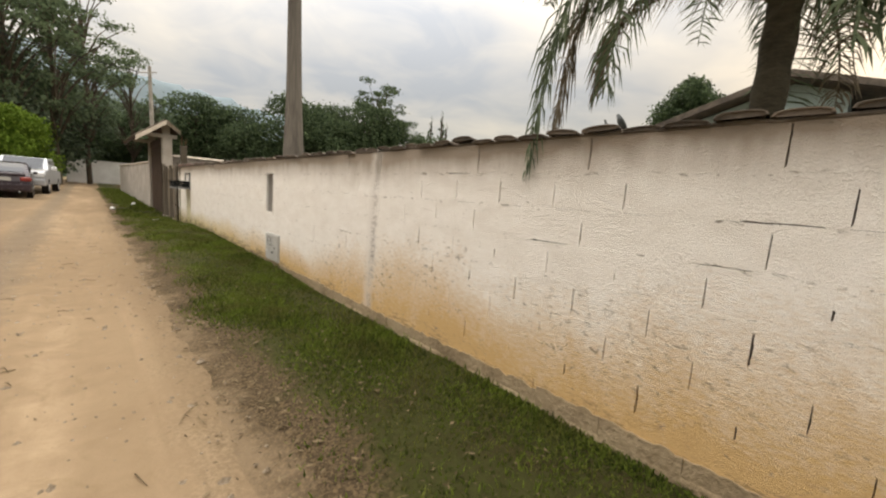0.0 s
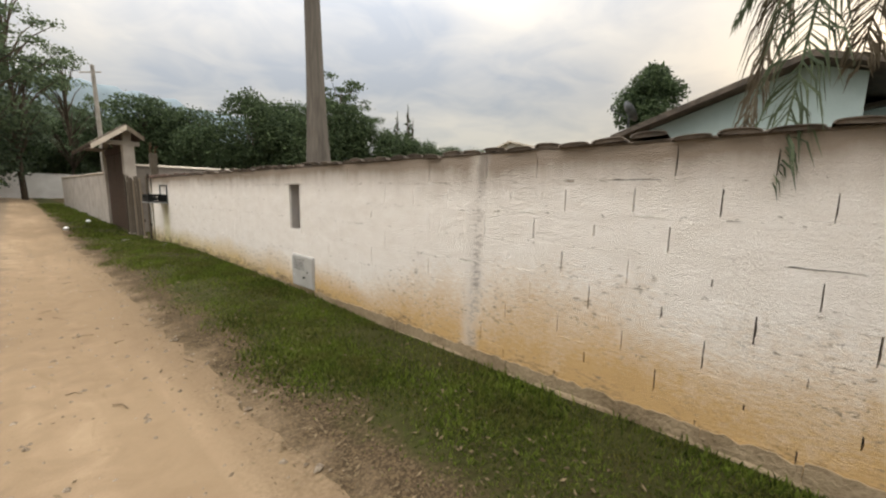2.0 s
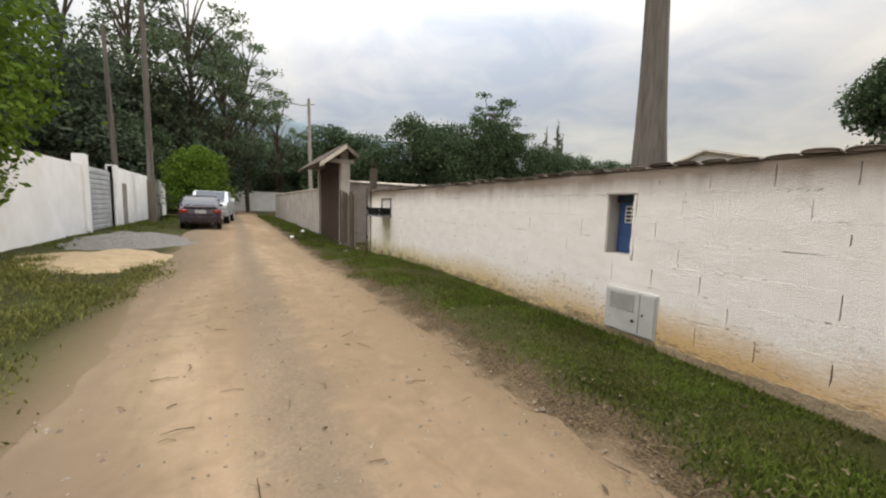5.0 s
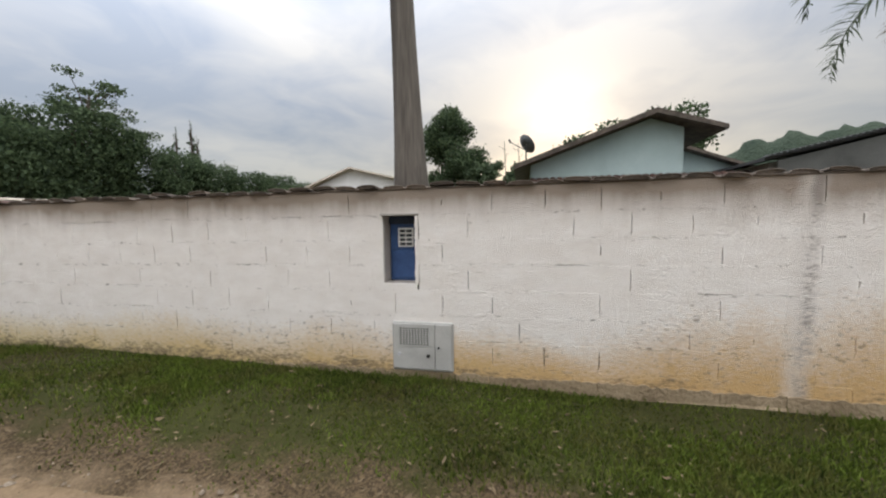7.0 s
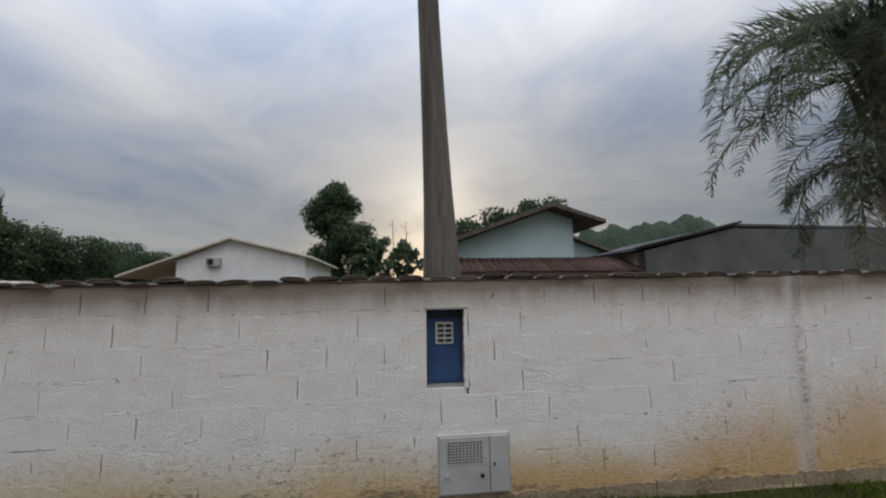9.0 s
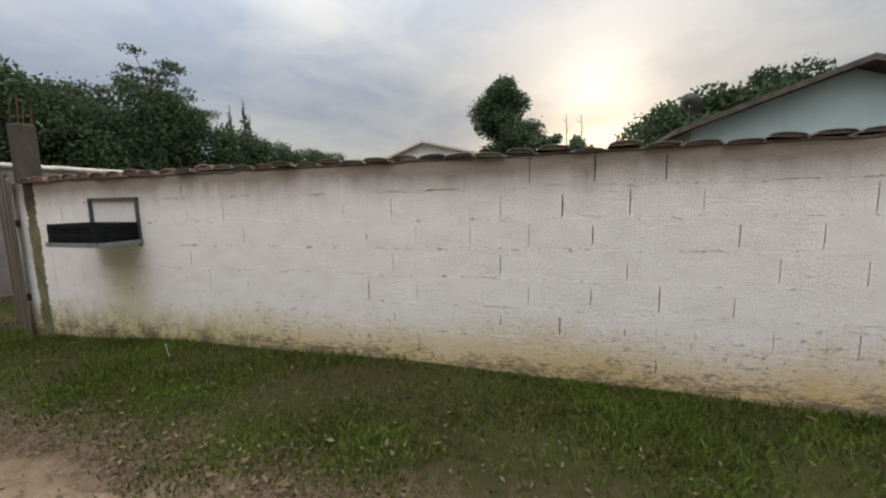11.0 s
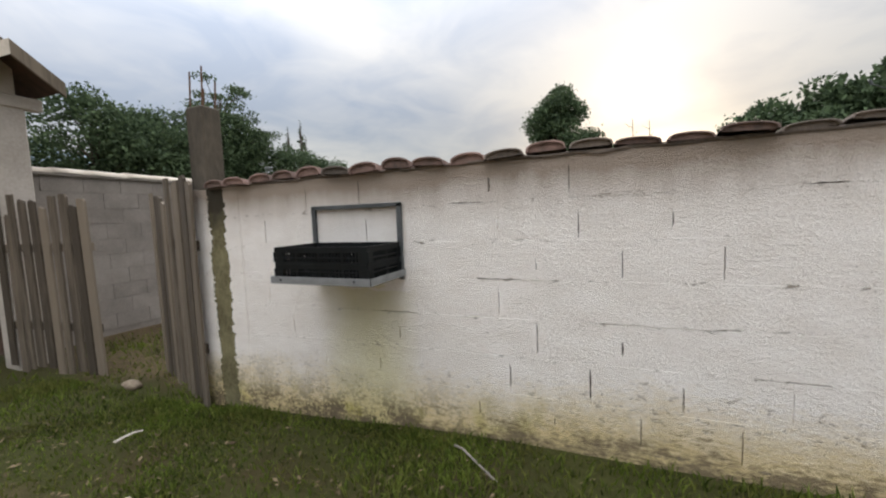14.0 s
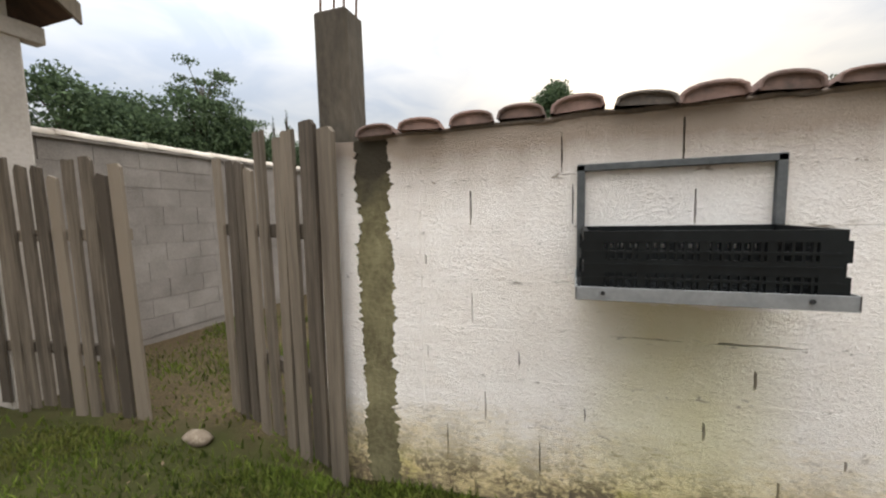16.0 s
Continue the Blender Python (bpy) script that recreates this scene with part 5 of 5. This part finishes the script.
for i in range(20):
    az = i * 2.399 + rng.uniform(-0.15, 0.15)
    frond(az, rng.uniform(0.35, 1.25), rng.uniform(1.9, 2.35), rng.uniform(1.9, 2.9), 100 + i, PALM, 0.42, 4.5, 0.35)
for i in range(9):
    frond(i * 0.70 + rng.uniform(-0.2, 0.2), rng.uniform(0.1, 0.4), rng.uniform(2.0, 2.5), rng.uniform(1.6, 2.3), 300 + i, PALMDRY if i % 4 == 0 else PALM, 0.40, 4.2, 0.35)
# long strands that hang over the wall
for k, (az, up, L, dr) in enumerate(((2.25, 0.1, 2.75, 2.9), (2.1, 0.0, 2.5, 2.7), (1.75, 0.35, 2.7, 2.6), (1.55, 0.5, 2.7, 2.7), (1.95, 0.3, 3.0, 2.2), (2.6, 0.3, 2.6, 2.3),
                                     (2.5, 0.0, 2.9, 2.2), (2.75, 0.1, 2.8, 2.3), (2.35, 0.0, 2.8, 2.0), (2.9, -0.2, 2.6, 1.9), (2.4, -0.3, 2.6, 1.8), (3.1, 0.1, 2.5, 2.2), (3.4, 0.0, 2.7, 2.2), (3.9, 0.2, 2.8, 2.3))):
    frond(az, up, L, dr, 500 + k, PALMDRY if k in (0, 6, 10) else PALM, 0.46)
# old fronds hanging low round the trunk
for k in range(18):
    az = 2.05 + k * 0.25 + rng.uniform(-0.12, 0.12)
    mat_ = PALMDRY if k % 4 == 0 else PALM
    if k < 7:
        frond(az, rng.uniform(-0.35, 0.35), rng.uniform(1.7, 2.7), rng.uniform(1.6, 2.6), 700 + k, mat_, 0.42, rng.uniform(3.0, 3.9))
    else:
        frond(az, rng.uniform(0.0, 0.6), rng.uniform(1.7, 2.4), rng.uniform(1.9, 2.8), 700 + k, mat_, 0.38, rng.uniform(3.0, 3.9), 0.4)
# young inner fronds and stubs close to the trunk
for k in range(12):
    frond(1.9 + k * 0.42, 0.5 - 0.07 * (k % 5), rng.uniform(1.1, 1.7), rng.uniform(1.5, 2.6), 800 + k, PALMDRY if k % 3 == 1 else PALM, 0.34, rng.uniform(2.3, 3.1))
for i in range(26):
    a = i * 2.4
    z = 3.4 + i * 0.045
    part("leaf_base", limb_chain(bmesh.new(), [(math.cos(a) * q, math.sin(a) * q, z + h) for q, h in ((0.10, 0.0), (0.20, 0.28), (0.24, 0.5))], 0.035, 0.015, 5), PALMBARK, palm)


# ---- verge: grass, litter, stones
def blades(name, label, n, xr, yr, h, seed, thin, w=0.006, material=None):
    r = np.random.default_rng(seed)
    x, y = r.uniform(*xr, n), r.uniform(*yr, n)
    dens = thin(x, y) * np.clip(0.48 + 0.8 * np.sin(x * 3.1 + 1.7 * np.sin(y * 1.3)) * np.sin(y * 2.3 + x), 0.15, 1)
    keep = r.random(n) < dens
    x, y = x[keep], y[keep]
    n = len(x)
    z = ground_z(x, y) - 0.01
    a = r.uniform(0, 2 * np.pi, n)
    lean = r.uniform(0.1, 0.9, n)
    b = r.uniform(0, 2 * np.pi, n)
    hh = h * r.uniform(0.35, 1.2, n) * (0.7 + 0.5 * np.sin(x * 1.9 + y * 0.8) ** 2)
    ww = w * r.uniform(0.7, 1.3, n)
    P = np.stack([x, y, z], 1)
    W = np.stack([np.cos(a) * ww, np.sin(a) * ww, 0 * a], 1)
    T = np.stack([np.cos(b) * lean * hh, np.sin(b) * lean * hh, hh], 1)
    M = T * np.array((0.35, 0.35, 0.6))
    V = np.stack([P - W, P + W, P + M + W * 0.8, P + M - W * 0.8, P + T], 1).reshape(-1, 3)
    i = np.arange(n)[:, None] * 5
    F = [tuple(q) for q in (i + np.array([[0, 1, 2, 3]])).tolist()] + [tuple(q) for q in (i + np.array([[3, 2, 4]])).tolist()]
    return tagged(raw(name, V.tolist(), F, material or GRASS), label, "grass", kind="stuff")


def verge(x, y):
    return smoothstep(-1.38, -0.80, x + 0.10 * np.sin(y * 2.1) + 0.07 * np.sin(y * 5.3))


blades("verge_grass", "short uneven green grass along the wall foot", 150000, (-1.6, -0.04), (-1.2, 7.2), 0.042, 1, verge, 0.0045)
blades("verge_grass", "short uneven green grass along the wall foot", 150000, (-1.6, -0.04), (7.2, 15.4), 0.046, 2, verge, 0.0045)
blades("verge_grass", "short green grass beside the far wall", 30000, (-1.7, -0.05), (15.4, 40), 0.10, 3, verge, 0.012)
blades("verge_weeds", "taller tufts of grass and weeds in the verge", 26000, (-1.25, -0.04), (-1.0, 14), 0.068, 12, lambda x, y: verge(x, y) * (np.sin(x * 7 + y * 2.9) * np.sin(y * 4.7 - x * 3) > 0.55), 0.006)
blades("foot_grass", "long grass growing against the wall foot", 16000, (-0.14, -0.015), (-1.0, 13), 0.06, 13, lambda x, y: 0.35 + 0.65 * (np.sin(y * 3.3) * np.sin(y * 1.7 + 1) > 0.1), 0.005)
blades("yard_grass", "thin grass inside the picket gates", 30000, (0.0, 3.5), (13.3, 16.3), 0.06, 5, lambda x, y: 0.30 + 0.5 * (np.sin(x * 2.3 + y) * np.sin(y * 2.9) > 0.3), 0.006)
blades("lawn_grass", "dry mown lawn patch across the road", 90000, (-7.1, -3.9), (3.0, 15), 0.06, 4, lambda x, y: smoothstep(-4.0, -4.8, x + 0.3 * np.sin(y)) * (1 - smoothstep(11.5, 14.5, y)), 0.009, LAWN)
blades("lawn_grass", "rough grass by the white wall", 16000, (-7.1, -4.4), (15, 36), 0.10, 6, lambda x, y: smoothstep(-5.2, -6.2, x), 0.014)


def scatter_leaves(n, seed, xs_, name="leaf_litter", label="scattered dead leaves and twigs on the verge"):
    r = np.random.default_rng(seed)
    x = r.normal(xs_[0], xs_[1], n)
    y = r.uniform(-1.2, 14.5, n)
    ok = (x < -0.05) & (x > -3.9)
    x, y = x[ok], y[ok]
    n = len(x)
    z = ground_z(x, y) + r.uniform(0.008, 0.04, n)
    a = r.uniform(0, 2 * np.pi, n)
    s = r.uniform(0.006, 0.020, n) * np.where(r.random(n) < 0.06, 1.8, 1.0)
    U = np.stack([np.cos(a) * s, np.sin(a) * s, r.uniform(-0.4, 0.4, n) * s], 1)
    W = np.stack([-np.sin(a) * s, np.cos(a) * s, r.uniform(-0.5, 0.5, n) * s], 1) * 0.38
    P = np.stack([x, y, z], 1)
    V = np.stack([P - U, P - 0.1 * U + W, P + U, P - W], 1).reshape(-1, 3)
    F = np.arange(n * 4).reshape(-1, 4)
    tagged(raw(name, V.tolist(), F.tolist(), LITTER), label, "leaves", kind="stuff")


scatter_leaves(3400, 51, (-1.32, 0.17))
scatter_leaves(1800, 52, (-0.75, 0.35))
scatter_leaves(420, 53, (-2.75, 0.35), "road_debris", "dry leaf crumbs and clods on the road")


def pebbles(n, seed):
    r = random.Random(seed)
    V, F = [], []
    for _ in range(n):
        x = r.uniform(-4.1, -1.35)
        y = r.uniform(-0.5, 14)
        s = r.choice((0.006, 0.008, 0.010, 0.014, 0.022)) * r.uniform(0.7, 1.3)
        z = float(ground_z(x, y)) + 0.018
        a = r.uniform(0, 6.28)
        ex, ey = math.cos(a), math.sin(a)
        k = len(V)
        for i in range(5):
            t = 2 * math.pi * i / 5
            u, v = math.cos(t) * s * r.uniform(0.8, 1.5), math.sin(t) * s * r.uniform(0.6, 1.0)
            V.append((x + u * ex - v * ey, y + u * ey + v * ex, z - 0.3 * s))
        V.append((x + r.uniform(-.3, .3) * s, y, z + s * r.uniform(0.35, 0.7)))
        for i in range(5):
            F.append((k + i, k + (i + 1) % 5, k + 5))
    tagged(raw("road_stones", V, F, STONE), "loose pale pebbles and grit on the dirt road", "stones", kind="stuff")


pebbles(1900, 9)


def twigs(n, seed):
    r = random.Random(seed)
    bm = bmesh.new()
    for _ in range(n):
        x, y = r.uniform(-3.7, -1.2), r.uniform(0.3, 9)
        a, L = r.uniform(0, 6.28), r.uniform(0.05, 0.16)
        z = float(ground_z(x, y)) + 0.024
        mx, my = x + math.cos(a) * L * 0.5, y + math.sin(a) * L * 0.5
        a += r.uniform(-0.5, 0.5)
        limb_chain(bm, [(x, y, z), (mx, my, z + 0.008), (mx + math.cos(a) * L * 0.5, my + math.sin(a) * L * 0.5, z)], 0.0035, 0.0018, 4)
        if r.random() < 0.4:
            limb_chain(bm, [(mx, my, z + 0.008), (mx + math.cos(a + 0.8) * L * 0.35, my + math.sin(a + 0.8) * L * 0.35, z + 0.006)], 0.0022, 0.0012, 4)
    tagged(part("twigs", bm, LITTER), "dry broken twigs lying on the road", "twigs", kind="stuff")


twigs(70, 5)

# a pale stone, a cut hose and a white scrap on the grass
def rock(at, s, seed, label, material=STONE):
    bm = bmesh.new()
    bmesh.ops.create_icosphere(bm, subdivisions=2, radius=1)
    for v in bm.verts:
        k = 1 + 0.25 * noise.noise(v.co * 1.4 + Vector((seed, 0, 0)))
        v.co = Vector((v.co.x * s[0] * k, v.co.y * s[1] * k, v.co.z * s[2] * k))
    ob = part("stone", bm, material, smooth=True)
    ob.location = at
    tagged(ob, label, "stone")


rock((0.03, 14.20, -0.14), (0.06, 0.10, 0.04), 3, "pale flat stone by the picket gate")
rock((-1.28, 17.8, -0.10), (0.07, 0.12, 0.06), 4, "white scrap lying on the far verge", WHITE)
rock((-0.5, 20.5, -0.08), (0.08, 0.12, 0.06), 5, "white scrap lying on the far verge", WHITE)
hose = [(-0.13, 11.21, 0.0), (-0.18, 11.15, 0.025), (-0.25, 11.05, 0.012), (-0.31, 10.95, -0.01), (-0.36, 10.87, -0.03)]
tagged(part("hose", limb_chain(bmesh.new(), hose, 0.006, 0.005, 6), BLOCK), "short bent piece of grey hose in the grass", "hose")

rock((-0.90, 12.57, -0.085), (0.022, 0.030, 0.018), 7, "small pale grey stone in the grass")
scrap = [(-0.63, 13.18, -0.075), (-0.58, 13.165, -0.055), (-0.53, 13.165, -0.058), (-0.49, 13.155, -0.07)]
bm = limb_chain(bmesh.new(), scrap, 0.012, 0.006, 6)
for v in bm.verts:
    v.co.z = -0.065 + (v.co.z + 0.065) * 0.6
tagged(part("bark_scrap", bm, PLASTER), "pale dry strip of bark lying in the grass", "bark")

# ---- blocks of the two block walls
def block_mesh(w, h, slot, seed, material):
    """A painted block face; slot: the stretch of its end joint that stands open, or an open bed joint."""
    r = random.Random(seed)
    pts = [(0, 0), (w, 0), (w, h), (0, h)]
    if slot in ("tick", "short"):
        g = r.uniform(0.0055, 0.0105)
        a = h * (r.uniform(0.0, 0.12) if slot == "tick" else r.uniform(0.0, 0.35))
        b_ = a + h * (r.uniform(0.52, 0.78) if slot == "tick" else r.uniform(0.15, 0.35))
        n = 9
        notch = [(w - g * math.sin(math.pi * (0.06 + 0.88 * i / n)) ** 0.18 * r.uniform(0.65, 1.1), a + (b_ - a) * i / n) for i in range(n + 1)]
        pts = [(0, 0), (w, 0), (w, a - 0.002 if a > 0.004 else 0.002)] + [(x, z + 0.004) for x, z in notch] + [(w, b_ + 0.008), (w, h), (0, h)]
    elif slot == "bed":
        a, b_ = r.uniform(0, w * 0.3), r.uniform(w * 0.6, w - 0.01)
        n = 11
        pts = [(0, 0)] + [(a + (b_ - a) * i / n, 0.0 if i in (0, n) else r.uniform(0.001, 0.0075)) for i in range(n + 1)] + [(w, 0), (w, h), (0, h)]
    return mesh_of("block", extrude_poly(pts, 0.028, "x", 0.0), material)


def foot_block(seed):
    r = random.Random(seed)
    top = [(0.396 - 0.396 * i / 12, 0.14 + 0.022 * noise.noise((i * 0.5, seed, 0)) + r.uniform(-0.008, 0.008)) for i in range(13)]
    return mesh_of("footing_block", extrude_poly([(0, 0), (0.396, 0)] + top, 0.04, "x", -0.010), FOOTING)


FEET = [foot_block(60 + i) for i in range(5)]
W_B, H_B = 0.4, 0.2
KINDS = ["none"] * 4 + ["tick"] * 16 + ["short"] * 5
FULL = [block_mesh(W_B, H_B, k, i, PAINT) for i, k in enumerate(KINDS)]
BEDS = [block_mesh(W_B, H_B, "bed", 90 + i, PAINT) for i in range(5)]
# bays between the hidden pillars: start, end, block length, joint of the odd and of the even courses
BAYS = ((FIRST, 2.98, 0.40, 2.90, 2.69), (2.98, 9.62, 0.389, 8.53, 8.715), (9.62, 12.82, 0.388, 10.80, 10.99))
NICHE = (5.62, 5.90)
rng = random.Random(17)
for k in range(8):
    z = -0.1 + 0.2 * k
    for b0, b1, unit, odd, even in BAYS:
        phase = odd if k % 2 and not (k == 7 and b0 > 9) else even
        if b0 > 9:
            phase += {1: -0.08, 2: -0.05, 7: 0.04}.get(k, 0.0)
        first = phase - unit * math.floor((phase - b0 - 0.03) / unit)
        joints = [b0] + [first + i * unit for i in range(40) if first + i * unit < b1 - 0.03] + [b1]
        for a, b_ in zip(joints, joints[1:]):
            pieces = [(a, b_)]
            if k in (4, 5, 6) and b_ > NICHE[0] and a < NICHE[1]:
                pieces = [(a, NICHE[0]), (NICHE[1], b_)]
            for c, d in pieces:
                if d - c < 0.02:
                    continue
                me = rng.choice(FULL) if d < b1 and d != NICHE[0] else FULL[0]
                if rng.random() < (0.6 if k == 4 and 6.8 < c < 12.3 else 0.08):
                    me = rng.choice(BEDS)
                share("block", me, wall, (rng.uniform(-0.0012, 0.0012), c, z - 0.006 * (c - 4)), (0, 0, 0), (1, (d - c) / W_B, 1.05 if k == 7 else 1.0))
part("niche_patch", box(0.0012, 5.62, 0.68, 0.028, 5.90, 0.741), PAINT, wall)
part("niche_patch", box(0.0012, 5.62, 1.301, 0.028, 5.90, 1.495), PAINT, wall)

y = FIRST
while y < 7.0:
    share("footing_block", rng.choice(FEET), wall, (rng.uniform(-0.005, 0.003), y, -0.11), (0, 0, 0), (1, 1, rng.uniform(0.9, 1.1)))
    y += 0.4

GREY = [mesh_of("block", extrude_poly([(0.002, 0.002), (0.397, 0.002), (0.397, 0.1945), (0.002, 0.1945)], 0.03, "y", 0.0), BLOCK) for _ in range(1)]
rng = random.Random(18)
for k in range(10):
    for i in range(16):
        share("block", GREY[0], bw, (0.3 + i * 0.4 + (0.2 if k % 2 else 0), 16.395 + rng.uniform(-0.003, 0.003), -0.12 + 0.197 * k))
capme = barrel_tile(0.42, 0.22, 0.06, 0.014, CAP)
for i in range(24):
    share("cap_tile", capme, bw, (0.45 + i * 0.38, 16.46, 1.868 + 0.004 * (i % 2)), (0, 0.02, 0))
